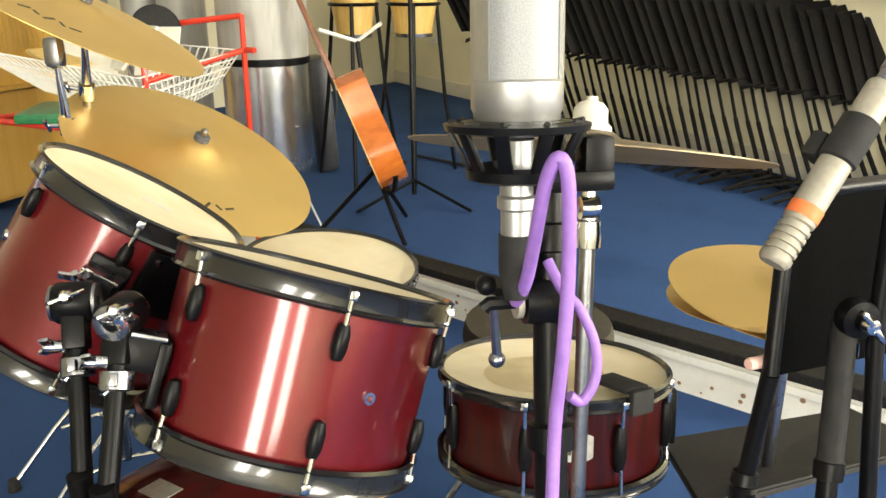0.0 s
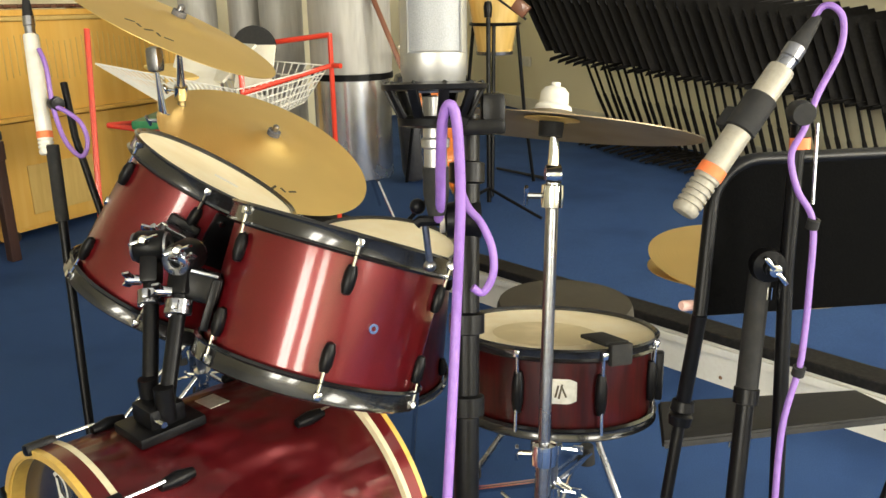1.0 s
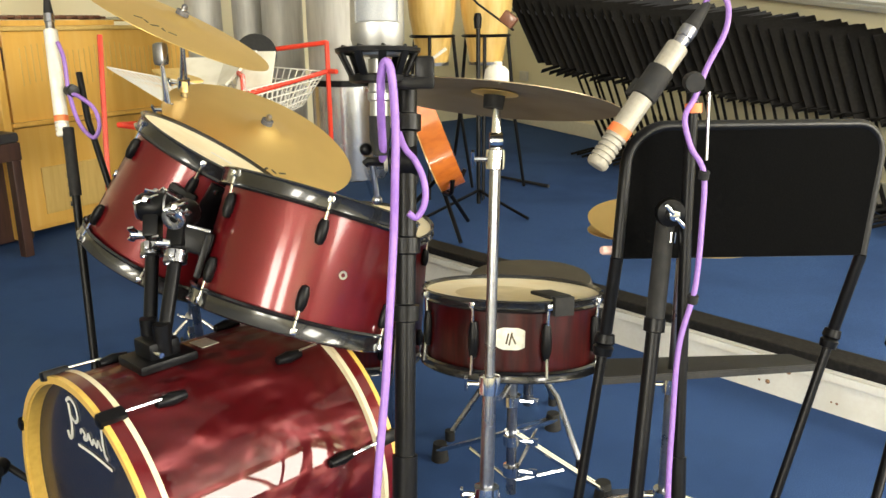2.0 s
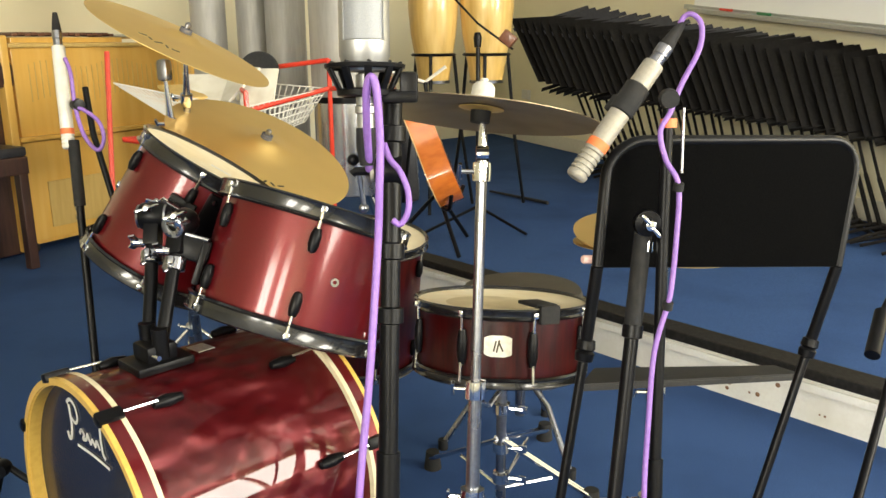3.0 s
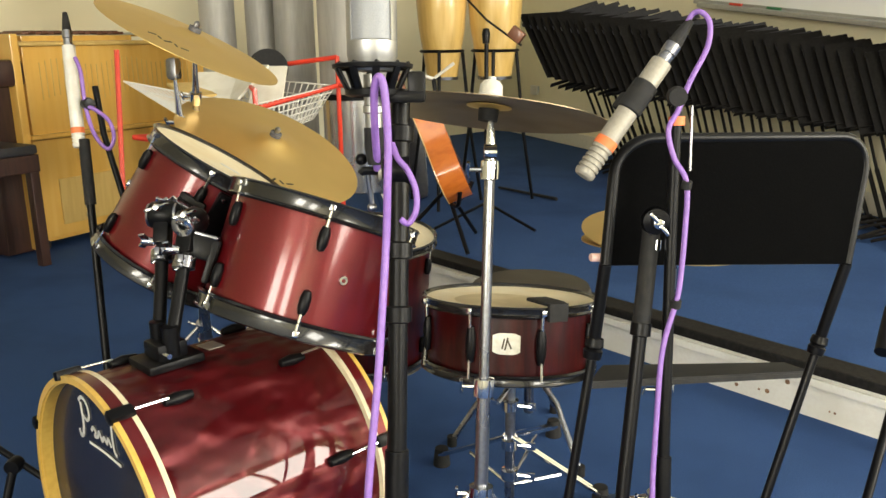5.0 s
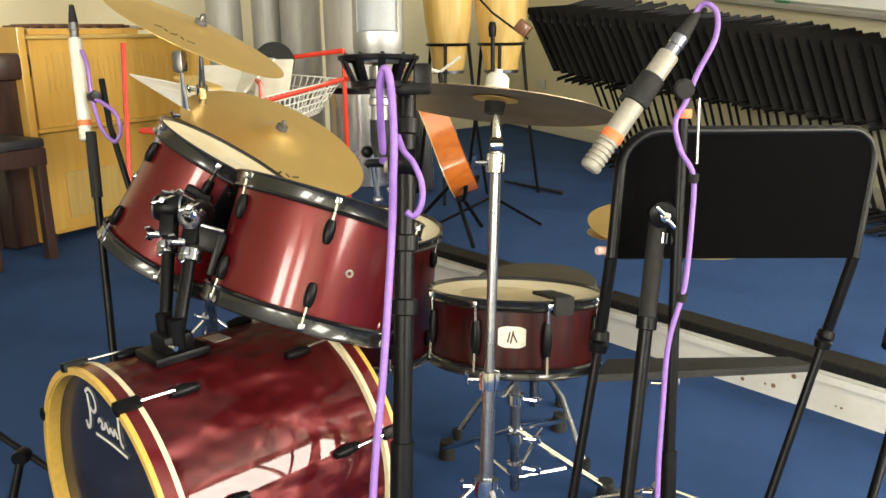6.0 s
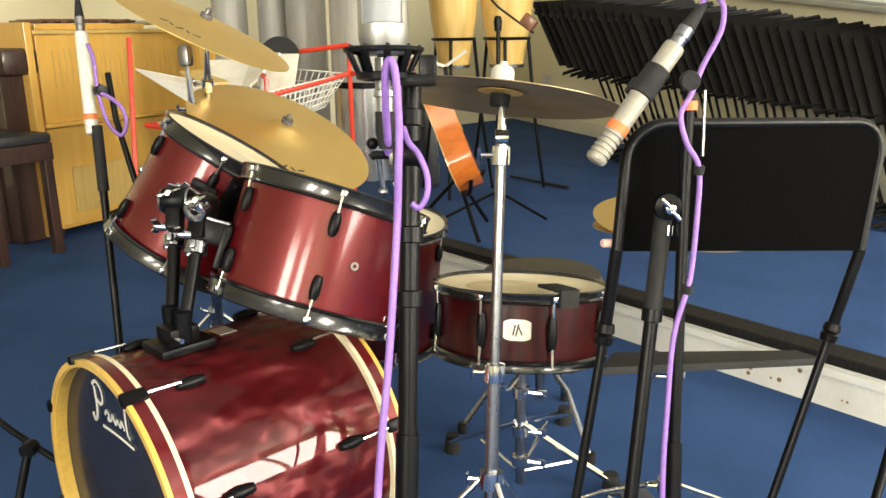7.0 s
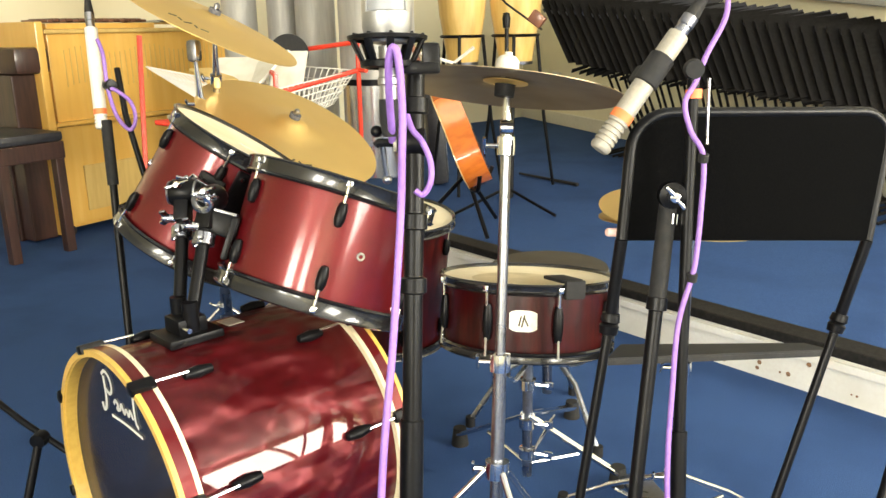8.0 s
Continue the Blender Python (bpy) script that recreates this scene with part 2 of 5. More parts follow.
def tube(bm, pts, r, seg=12, caps=True):
    """A round bar along points; r may be one radius or one for each point."""
    pts = [Vector(p) for p in pts]
    rs = r if isinstance(r, (list, tuple)) else [r] * len(pts)
    rings, side = [], None
    for i, p in enumerate(pts):
        t = (pts[min(i + 1, len(pts) - 1)] - pts[max(i - 1, 0)]).normalized()
        if side is None:
            side = t.orthogonal().normalized()
        side = (side - t * side.dot(t)).normalized()
        up = t.cross(side)
        rings.append([bm.verts.new(p + (side * math.cos(a) + up * math.sin(a)) * rs[i]) for a in [2 * math.pi * k / seg for k in range(seg)]])
    for a, b in zip(rings, rings[1:]):
        for k in range(seg):
            bm.faces.new((a[k], a[(k + 1) % seg], b[(k + 1) % seg], b[k]))
    if caps:
        bm.faces.new(rings[0][::-1])
        bm.faces.new(rings[-1])
    return bm


def curve_points(pts, n=6):
    """A smooth line through points."""
    pts = [Vector(p) for p in pts]
    out = []
    for i in range(len(pts) - 1):
        a, b, c, d = pts[max(i - 1, 0)], pts[i], pts[i + 1], pts[min(i + 2, len(pts) - 1)]
        for k in range(n):
            t = k / n
            out.append(0.5 * ((2 * b) + (c - a) * t + (2 * a - 5 * b + 4 * c - d) * t * t + (3 * b - a - 3 * c + d) * t ** 3))
    return out + [pts[-1]]


def lathe(bm, profile, seg=48, m=None, closed=False):
    """Turns (radius, height) points round the local z axis."""
    m = m or Matrix()
    rings = []
    for r, z in profile:
        if r < 1e-5:
            rings.append([bm.verts.new(m @ Vector((0, 0, z)))])
        else:
            rings.append([bm.verts.new(m @ Vector((r * math.cos(2 * math.pi * k / seg), r * math.sin(2 * math.pi * k / seg), z))) for k in range(seg)])
    pairs = list(zip(rings, rings[1:])) + ([(rings[-1], rings[0])] if closed else [])
    for a, b in pairs:
        for k in range(seg):
            q = [a[k % len(a)], a[(k + 1) % len(a)], b[(k + 1) % len(b)], b[k % len(b)]]
            q = list(dict.fromkeys(q))
            if len(q) > 2:
                bm.faces.new(q)
    bmesh.ops.recalc_face_normals(bm, faces=bm.faces[:])
    return bm


def B():
    return bmesh.new()


def rz(deg):
    return Matrix.Rotation(radians(deg), 4, "Z")


def at(x, y, z):
    return Matrix.Translation((x, y, z))


# ---------------- the room ----------------
def room():
    # low floor, stage floor, riser and edging
    bm = box(B(), (U1 - U0, STAGE_V - V0, 0.1), ROOM @ at((U0 + U1) / 2, (V0 + STAGE_V) / 2, -0.05))
    setting("floor", bm, CARPET, "blue carpeted floor in front of the low stage", "floor")
    bm = box(B(), (U1 - U0, V1 - STAGE_V - 0.09, STAGE_Z - 0.004), ROOM @ at((U0 + U1) / 2, (V1 + STAGE_V + 0.09) / 2, (STAGE_Z - 0.004) / 2))
    setting("stage_floor", bm, CARPET, "blue carpeted top of the low stage", "floor")
    bm = box(B(), (U1 - U0, 0.03, STAGE_Z - 0.03), ROOM @ at((U0 + U1) / 2, STAGE_V + 0.015, (STAGE_Z - 0.03) / 2))
    riser = setting("stage_riser", bm, RISER, "chipped white painted riser of the low stage", "stage edge")
    bm = box(B(), (U1 - U0, 0.012, 0.026), ROOM @ at((U0 + U1) / 2, STAGE_V - 0.006, STAGE_Z - 0.055), 0.003)
    setting("trim", bm, RISER, "white wooden strip under the stage edging", "trim")
    bm = box(B(), (U1 - U0, 0.10, 0.034), ROOM @ at((U0 + U1) / 2, STAGE_V + 0.036, STAGE_Z - 0.012), 0.006)
    setting("stage_nosing", bm, NOSING, "worn black rubber edging along the stage", "stage edge")
    rng = random.Random(4)
    for i in range(26):
        bm = B()
        r = rng.uniform(0.003, 0.009)
        lathe(bm, [(r, 0), (r * 0.8, 0.0012), (0, 0.0016)], 7, ROOM @ at(rng.uniform(-1.9, 0.6), STAGE_V - 0.0005, rng.uniform(0.012, 0.1)) @ Matrix.Rotation(radians(90), 4, "X"))
        part("paint_chip", bm, RUST, riser)
    # walls with window openings
    def wall(name, a0, a1, fixed, along_u, openings, label):
        bm = B()
        th = 0.24
        segs = []
        cur = a0
        for a, b in openings:
            segs += [(cur, a, 0, TOP), (a, b, 0, SILL), (a, b, HEAD, TOP)]
            cur = b
        segs.append((cur, a1, 0, TOP))
        for a, b, z0, z1 in segs:
            mid = at((a + b) / 2, fixed, (z0 + z1) / 2) if along_u else at(fixed, (a + b) / 2, (z0 + z1) / 2)
            size = (b - a, th, z1 - z0) if along_u else (th, b - a, z1 - z0)
            box(bm, size, ROOM @ mid)
        setting(name, bm, WALL, label, "wall")
    wall("wall_south", U0 - 0.24, U1 + 0.24, V0 - 0.12, True, SOUTH_WINDOWS, "cream painted wall with two tall windows")
    wall("wall_east", V0, V1, U1 + 0.12, False, EAST_WINDOWS, "cream painted wall with two windows")
    wall("wall_west", V0, V1, U0 - 0.12, False, [], "cream painted side wall")
    bm = box(B(), (W_RIGHT - W_LEFT, 0.24, TOP), WALLM @ at((W_LEFT + W_RIGHT) / 2, 0.12, TOP / 2))
    setting("wall_north", bm, WALL, "cream painted wall behind the stage", "wall")
    # unseen step back, added so the slanted wall leaves the east window's light free
    end = ROOM.inverted() @ WALLM @ Vector((W_RIGHT, 0, 0))
    bm = box(B(), (0.24, V_SETBACK - end.y + 0.3, TOP), ROOM @ at(end.x + 0.12, (V_SETBACK + end.y + 0.3) / 2, TOP / 2))
    box(bm, (U1 + 0.24 - end.x - 0.24, 0.24, TOP), ROOM @ at((U1 + 0.24 + end.x + 0.24) / 2, V_SETBACK + 0.18, TOP / 2))
    setting("wall_bay", bm, WALL, "unseen cream painted wall set back to clear the east window", "wall")
    bm = box(B(), (U1 - U0 + 0.48, V1 - V0 + 0.48, 0.2), ROOM @ at((U0 + U1) / 2, (V0 + V1) / 2, TOP + 0.1))
    setting("ceiling", bm, CEIL, "white painted ceiling", "ceiling")
    bm = box(B(), (W_RIGHT - W_LEFT, 0.018, 0.12), WALLM @ at((W_LEFT + W_RIGHT) / 2, -0.009, STAGE_Z + 0.06), 0.004)
    setting("baseboard", bm, SKIRT, "cream painted skirting board", "baseboard")
    k = 0
    for wins, along in ((SOUTH_WINDOWS, True), (EAST_WINDOWS, False)):
        for a, b in wins:
            k += 1
            w = thing("window_%d" % k, ROOM @ (at((a + b) / 2, V0 - 0.12, SILL) if along else at(U1 + 0.12, (a + b) / 2, SILL) @ rz(90)), "white framed window letting in daylight", "window", kind="structure")
            h, ww = HEAD - SILL, b - a
            for nm, sz, c in (("window_sill", (ww, 0.3, 0.03), (0, 0.03 if along else -0.03, 0.015)), ("window_frame", (ww, 0.06, 0.05), (0, 0, h - 0.025)), ("window_frame", (0.05, 0.06, h - 0.08), (-ww / 2 + 0.025, 0, h / 2 - 0.01)), ("window_frame", (0.05, 0.06, h - 0.08), (ww / 2 - 0.025, 0, h / 2 - 0.01)), ("mullion", (0.045, 0.06, h - 0.08), (0, 0, h / 2 - 0.01))):
                part(nm, box(B(), sz, at(*c), 0.004), SKIRT, w, smooth=False)


room()


# ---------------- drum kit ----------------
def lug(parent, r, z, ang, length, up, mat=BLACK, rod=0.05):
    """A black lug on the shell with its chrome tension rod, which points to the hoop."""
    m = rz(ang) @ at(r + 0.006, 0, z)
    bm = B()
    lathe(bm, [(0.0, -length / 2), (0.007, -length / 2 + 0.003), (0.0105, -length * 0.2), (0.0105, length * 0.2), (0.007, length / 2 - 0.003), (0, length / 2)], 12, m)
    lg = part("lug", bm, mat, parent)
    bm = B()
    s = 1 if up else -1
    tube(bm, [m @ Vector((0.004, 0, s * length * 0.4)), m @ Vector((0.006, 0, s * (length * 0.4 + rod)))], 0.0032, 8)
    box(bm, (0.011, 0.011, 0.012), m @ at(0.007, 0, s * (length * 0.4 + rod)), 0.002)
    part("tension_rod", bm, CHROME, lg, "chrome tension rod")
    return lg


def drum(name, top, axis, face, r, depth, lugs, first, label, hoop=0.02, badge=None, vent=None, shell=RED, hoopmat=BLACKHOOP, two_rows=True, group="drums of the kit"):
    """A drum whose batter head's centre is top; face is the direction of angle 0; r is the hoop's radius."""
    d = thing(name, axes(top, axis, face), label, "drum", group)
    rs = r - 0.014
    part("shell", lathe(B(), [(rs, -0.012), (rs, -depth + 0.012), (rs - 0.007, -depth + 0.012), (rs - 0.007, -0.012)], 72, closed=True), shell, d)
    for nm, z, s in (("top_hoop", 0, 1), ("bottom_hoop", -depth, -1)):
        prof = [(r - 0.004, z + s * 0.004), (r, z + s * 0.001), (r - 0.003, z - s * 0.004), (r - 0.003, z - s * (hoop - 0.004)), (r + 0.001, z - s * hoop), (r - 0.004, z - s * (hoop + 0.004)), (r - 0.009, z - s * hoop), (r - 0.009, z)]
        part(nm, lathe(B(), prof, 72, closed=True), hoopmat, d)
    hd = part("batter_head", lathe(B(), [(r - 0.0095, -0.004), (r - 0.02, -0.005), (r - 0.03, -0.0065), (0, -0.0065), ], 72), HEADM, d, "cream coated drum head")
    part("resonant_head", lathe(B(), [(r - 0.0095, -depth + 0.004), (r - 0.02, -depth + 0.006), (0, -depth + 0.006)], 72), HEADM, d)
    ll = 0.05 if two_rows else depth * 0.5
    for k in range(lugs):
        a = first + 360 / lugs * k
        if two_rows:
            lug(d, rs, -0.066, a, ll, True, rod=0.038)
            lug(d, rs, -depth + 0.066, a, ll, False, rod=0.038)
        else:
            lg = lug(d, rs, -depth / 2, a, ll, True, rod=depth * 0.25)
            bm = tube(B(), [rz(a) @ Vector((rs + 0.011, 0, -depth / 2 - ll * 0.4)), rz(a) @ Vector((rs + 0.013, 0, -depth + 0.008))], 0.0032, 8)
            part("tension_rod", bm, CHROME, lg)
    if vent is not None:
        part("air_vent", lathe(B(), [(0.004, 0.0), (0.004, 0.004), (0.008, 0.004), (0.009, 0.0)], 16, rz(vent[0]) @ at(rs, 0, vent[1]) @ Matrix.Rotation(radians(90), 4, "Y")), CHROME, d, "chrome air vent ring")
    if badge is not None:
        a, z, w, h = badge
        bm = B()
        n = 8
        ring = []
        for row in (-1, 1):
            for i in range(n + 1):
                t = -1 + 2 * i / n
                hh = h / 2 * (1 - 0.25 * max(0, abs(t) - 0.6) / 0.4)
                ang = radians(a) + t * w / 2 / rs
                ring.append(bm.verts.new((math.cos(ang) * (rs + 0.0016), math.sin(ang) * (rs + 0.0016), z + row * hh)))
        for i in range(n):
            bm.faces.new((ring[i], ring[i + 1], ring[n + 2 + i], ring[n + 1 + i]))
        bd = part("badge", bm, BADGE, d, "silver badge with dark mark")
        bm = B()
        for tx, wz in ((-0.22, 0.5), (0.0, 0.6), (0.2, 0.5)):
            ang = radians(a) + tx * w / 2 / rs
            box(bm, (0.0012, 0.0035, h * wz), Matrix.Rotation(ang, 4, "Z") @ at(rs + 0.0018, 0, z) @ Matrix.Rotation(radians(25 if tx > 0 else -12), 4, "X"))
        part("badge_mark", bm, DARKINK, bd, smooth=False)
    return d


TOM1_TOP, TOM1_AXIS = Vector((-0.118, 1.360, 0.806)), Vector((0.196, 0.350, 0.916))
tom1 = drum("rack_tom", TOM1_TOP, TOM1_AXIS, (0.68, -0.70, 0), 0.198, 0.253, 6, 42, "dark red lacquered rack tom with black hoops over the bass drum", vent=(0, -0.13), hoop=0.028)
TOM2_TOP, TOM2_AXIS = Vector((-0.449, 1.514, 0.863)), Vector((0.463, 0.27, 0.845))
tom2 = drum("rack_tom", TOM2_TOP, TOM2_AXIS, (0.1, -1, 0), 0.173, 0.294, 6, 16, "smaller dark red rack tom tipped toward the throne", vent=(-60, -0.14), hoop=0.028)
SNARE_TOP, SNARE_AXIS = Vector((0.218, 1.570, 0.578)), Vector((-0.016, 0.167, 0.986))
snare = drum("snare_drum", SNARE_TOP, SNARE_AXIS, (0.18, -1, 0.1), 0.195, 0.156, 8, 23, "dark red snare drum with worn cream head on its stand", badge=(1, -0.072, 0.056, 0.044), shell=REDDARK, two_rows=False, hoop=0.016)
FT = Vector((-0.272, 1.935, 0.612))
floor_tom = drum("floor_tom", FT, (0.10, -0.04, 0.99), (0.6, -1, 0), 0.195, 0.37, 8, 10, "dark red floor tom with cream head behind the rack tom", shell=REDDARK)
for a in (20, 140, 260):
    bm = tube(B(), [rz(a) @ Vector((0.202, 0, -0.2)), rz(a) @ Vector((0.202, 0, -0.50)), rz(a) @ Vector((0.218, 0, -0.585))], 0.006, 10)
    lg = part("leg", bm, CHROME, floor_tom)
    part("rubber_foot", lathe(B(), [(0, -0.6), (0.012, -0.6), (0.011, -0.565), (0, -0.565)], 12, rz(a) @ at(0.216, 0, 0)), RUBBER, lg)
    part("leg_bracket", box(B(), (0.03, 0.03, 0.05), rz(a) @ at(0.19, 0, -0.27), 0.006), BLACK, floor_tom)
# worn patch and muffling pad on the snare, white tape on the small tom
part("worn_patch", lathe(B(), [(0.1, -0.0060), (0.05, -0.0058), (0, -0.0058)], 40, at(0.03, -0.02, 0)), WORN, snare, "grey stick-worn patch")
part("snare_strainer", box(B(), (0.022, 0.03, 0.09), rz(78) @ at(0.193, 0, -0.075), 0.005), BLACK, snare)
pad = thing("muffling_pad", axes(SNARE_TOP, SNARE_AXIS, (0.18, -1, 0.1)), "dark grey muffling pad clipped on the snare rim", "drum pad")
bm = box(B(), (0.075, 0.05, 0.008), rz(32) @ at(0.15, 0, 0.010), 0.003)
box(bm, (0.012, 0.045, 0.038), rz(32) @ at(0.196, 0, -0.006), 0.003)
part("pad", bm, RUBBER, pad)
part("tape", box(B(), (0.05, 0.016, 0.0012), rz(100) @ at(0.02, 0.0, -0.0052)), WHITEPLASTIC, tom2, "white strip of tape", smooth=False)


def bass_drum():
    ax = Vector((-0.46, -0.888, 0.0))
    front = Vector((-0.398, 0.930, 0.284))
    r, L = 0.283, 0.48
    d = thing("bass_drum", axes(front, ax, (0, 0, 1)), "dark red bass drum with black front head lying on the carpet", "drum", "drums of the kit")
    rs = r - 0.012
    part("shell", lathe(B(), [(rs, -0.03), (rs, -L + 0.03), (rs - 0.008, -L + 0.03), (rs - 0.008, -0.03)], 96, closed=True), REDWRAP, d)
    for nm, z0, z1, ein, eout in (("front_hoop", 0.0, -0.040, YELLOWEDGE, CREAMEDGE), ("rear_hoop", -L + 0.040, -L, CREAMEDGE, YELLOWEDGE)):
        h = part(nm, lathe(B(), [(r, z0 - 0.008), (r, z1 + 0.008), (r - 0.011, z1 + 0.008), (r - 0.011, z0 - 0.008)], 96, closed=True), RED, d)
        part("inner_face", lathe(B(), [(r - 0.0115, z0 - 0.004), (r - 0.0115, z1 + 0.004), (r - 0.014, z1 + 0.004), (r - 0.014, z0 - 0.004)], 96, closed=True), YELLOWEDGE, h, "bare yellow wood inside the hoop")
        part("inlay", lathe(B(), [(r + 0.0006, z0), (r + 0.0006, z0 - 0.009), (r - 0.012, z0 - 0.009), (r - 0.012, z0)], 96, closed=True), ein, h, "yellow edge of the hoop")
        part("inlay", lathe(B(), [(r + 0.0006, z1 + 0.009), (r + 0.0006, z1), (r - 0.012, z1), (r - 0.012, z1 + 0.009)], 96, closed=True), eout, h, "cream edge of the hoop")
    hd = part("front_head", lathe(B(), [(rs + 0.002, -0.026), (rs - 0.015, -0.030), (0, -0.030)], 72), BLACKHEAD, d, "black front head with white mark")
    part("batter_head", lathe(B(), [(rs + 0.002, -L + 0.026), (0, -L + 0.03)], 72), HEADM, d)
    # plain white strokes in place of the maker's mark
    bm = B()
    z = -0.0285
    strokes = [([(0.212, 0.094), (0.222, 0.078), (0.214, 0.058), (0.192, 0.052), (0.180, 0.064), (0.184, 0.078)], 0.0042), ([(0.208, 0.086), (0.172, 0.083), (0.146, 0.089), (0.138, 0.101), (0.148, 0.106)], 0.0055),
               ([(0.166, 0.048), (0.174, 0.040), (0.168, 0.030), (0.158, 0.036), (0.162, 0.022), (0.174, 0.014), (0.160, 0.004), (0.170, -0.006), (0.162, -0.016), (0.174, -0.024), (0.162, -0.034)], 0.0042),
               ([(0.205, -0.044), (0.180, -0.043), (0.158, -0.046), (0.152, -0.054)], 0.0046), ([(0.136, 0.064), (0.139, 0.0), (0.137, -0.066)], 0.0038)]
    for pts, w in strokes:
        line = curve_points([(x, y, z) for x, y in pts], 4)
        for p, q in zip(line, line[1:]):
            box(bm, ((q - p).length + w * 0.7, w * 1.5, 0.0008), axes((p + q) / 2, (0, 0, 1), q - p))
    part("printed_mark", bm, WHITEINK, hd, "white printed strokes", smooth=False)
    for k in range(8):
        a = 20 + 45 * k
        for s, z0 in ((1, 0.004), (-1, -L - 0.004)):
            m = rz(a)
            bm = box(B(), (0.018, 0.024, 0.046), m @ at(r + 0.001, 0, z0 - s * 0.021), 0.005)
            c = part("claw", bm, BLACK, d)
            part("tension_rod", tube(B(), [m @ Vector((r + 0.004, 0, z0 - s * 0.045)), m @ Vector((r + 0.002, 0, z0 - s * 0.105))], 0.0028, 8), CHROME, c, "chrome tension rod")
            part("lug", lathe(B(), [(0, -0.030), (0.008, -0.026), (0.012, 0), (0.008, 0.026), (0, 0.030)], 12, m @ at(rs + 0.006, 0, z0 - s * 0.125)), BLACK, c)
    part("badge", box(B(), (0.0015, 0.05, 0.035), rz(4) @ at(rs + 0.0012, 0, -L * 0.55), 0.0005), BADGE, d, "worn oval badge", smooth=False)
    # tom holder plate with two posts
    m = rz(1) @ at(rs, 0, -0.165)
    hold = part("tom_holder", box(B(), (0.018, 0.09, 0.11), m @ at(0.006, 0, 0), 0.006), BLACK, d, "black tom holder plate")
    part("socket", box(B(), (0.034, 0.062, 0.06), m @ at(0.028, 0, 0), 0.008), BLACK, hold)
    for dy in (-0.024, 0.024):
        part("socket_tube", tube(B(), [m @ Vector((0.02, dy, 0)), m @ Vector((0.075, dy, 0))], 0.015, 16), BLACK, hold)
    part("key_bolt", tube(B(), [m @ Vector((0.03, -0.03, 0.02)), m @ Vector((0.03, -0.055, 0.02))], 0.005, 10), CHROME, hold, "chrome key bolt")
    for s in (1, -1):
        bm = tube(B(), [Vector((-0.11, 0, 0)), Vector((0, 0, 0))], 0.005, 8)
        bm.transform(rz(120 * s + 0) @ at(rs + 0.03, 0, -0.1) @ Matrix.Rotation(radians(-20), 4, "Y"))
        part("spur", bm, CHROME, d)
    return d, d.matrix_basis @ m


bass, PLATE = bass_drum()


def tom_arm(plate, dy, post_top, target, axis):
    """A black post from the holder plate, a hinged ratchet with chrome edges and a clamp on the tom's shell."""
    a = thing("tom_arm", at(*(plate @ Vector((0.05, dy, 0)))), "black tom arm with chrome wing nuts on the bass drum", "drum hardware", "tom arms")
    p0 = plate @ Vector((0.04, dy, 0))
    up = (post_top - p0).normalized()
    d = (target - post_top).normalized()
    hinge = d.cross(Vector((0, 0, 1))).normalized()
    part("post", tube(B(), [p0, post_top], 0.0125, 16), BLACK, a, world=True)
    rat = part("ratchet", lathe(B(), [(0, -0.024), (0.024, -0.024), (0.027, -0.020), (0.027, 0.020), (0.024, 0.024), (0, 0.024)], 24, axes(post_top, hinge, (0, 0, 1))), BLACK, a, world=True)
    for sgn in (1, -1):
        part("chrome_cheek", lathe(B(), [(0.010, 0), (0.024, 0), (0.023, 0.004), (0.018, 0.006), (0.010, 0.004)], 24, axes(post_top + hinge * 0.0245 * sgn, hinge * sgn, (0, 0, 1)), closed=True), DULLCHROME, rat, "chrome ratchet cheek", world=True)
    part("yoke", box(B(), (0.030, 0.036, 0.055), axes(post_top - up * 0.034, up, hinge), 0.006), BLACK, a, world=True)
    part("rod", tube(B(), [post_top, target], 0.0095, 12), DULLCHROME, a, world=True)
    clamp = part("clamp", box(B(), (0.062, 0.050, 0.046), axes(target - d * 0.026, axis, d), 0.009), BLACK, a, world=True)
    part("clamp_edge", box(B(), (0.044, 0.054, 0.006), axes(target - d * 0.026 + axis * 0.024, axis, d), 0.002), DULLCHROME, clamp, "worn chrome edge", world=True)
    part("shell_bracket", box(B(), (0.014, 0.060, 0.085), axes(target + d * 0.004, axis, d), 0.005), BLACK, a, world=True)
    spots = ((post_top + Vector((0.012, -0.034, 0.022)), (0.4, -1, 0.3)), (target - d * 0.05 + Vector((0, -0.026, 0.03)), (0, -0.6, 1)), (p0 + (post_top - p0) * 0.66, (0.7, -1, 0)), (post_top - up * 0.05 + Vector((-0.02, -0.02, 0)), (-1, -0.6, 0.2)))
    for q, way in spots:
        m = axes(q, way, (1, 0, 0.4))
        bm = lathe(B(), [(0, -0.014), (0.008, -0.014), (0.009, 0.004), (0.005, 0.012), (0, 0.013)], 12, m)
        for sgn in (1, -1):
            box(bm, (0.020, 0.005, 0.013), m @ at(0.013 * sgn, 0, 0.007) @ Matrix.Rotation(radians(-28 * sgn), 4, "Y"), 0.002)
        part("wing_nut", bm, CHROME, a, world=True)
    mc = axes(p0 + (post_top - p0) * 0.66, post_top - p0, (0.4, -1, 0))
    col = part("memory_clamp", lathe(B(), [(0.0135, -0.013), (0.021, -0.011), (0.021, 0.011), (0.0135, 0.013)], 18, mc), DULLCHROME, a, "worn chrome memory clamp", world=True)
    part("clamp_ear", box(B(), (0.026, 0.010, 0.016), mc @ at(0.026, 0, 0), 0.003), DULLCHROME, col, world=True)


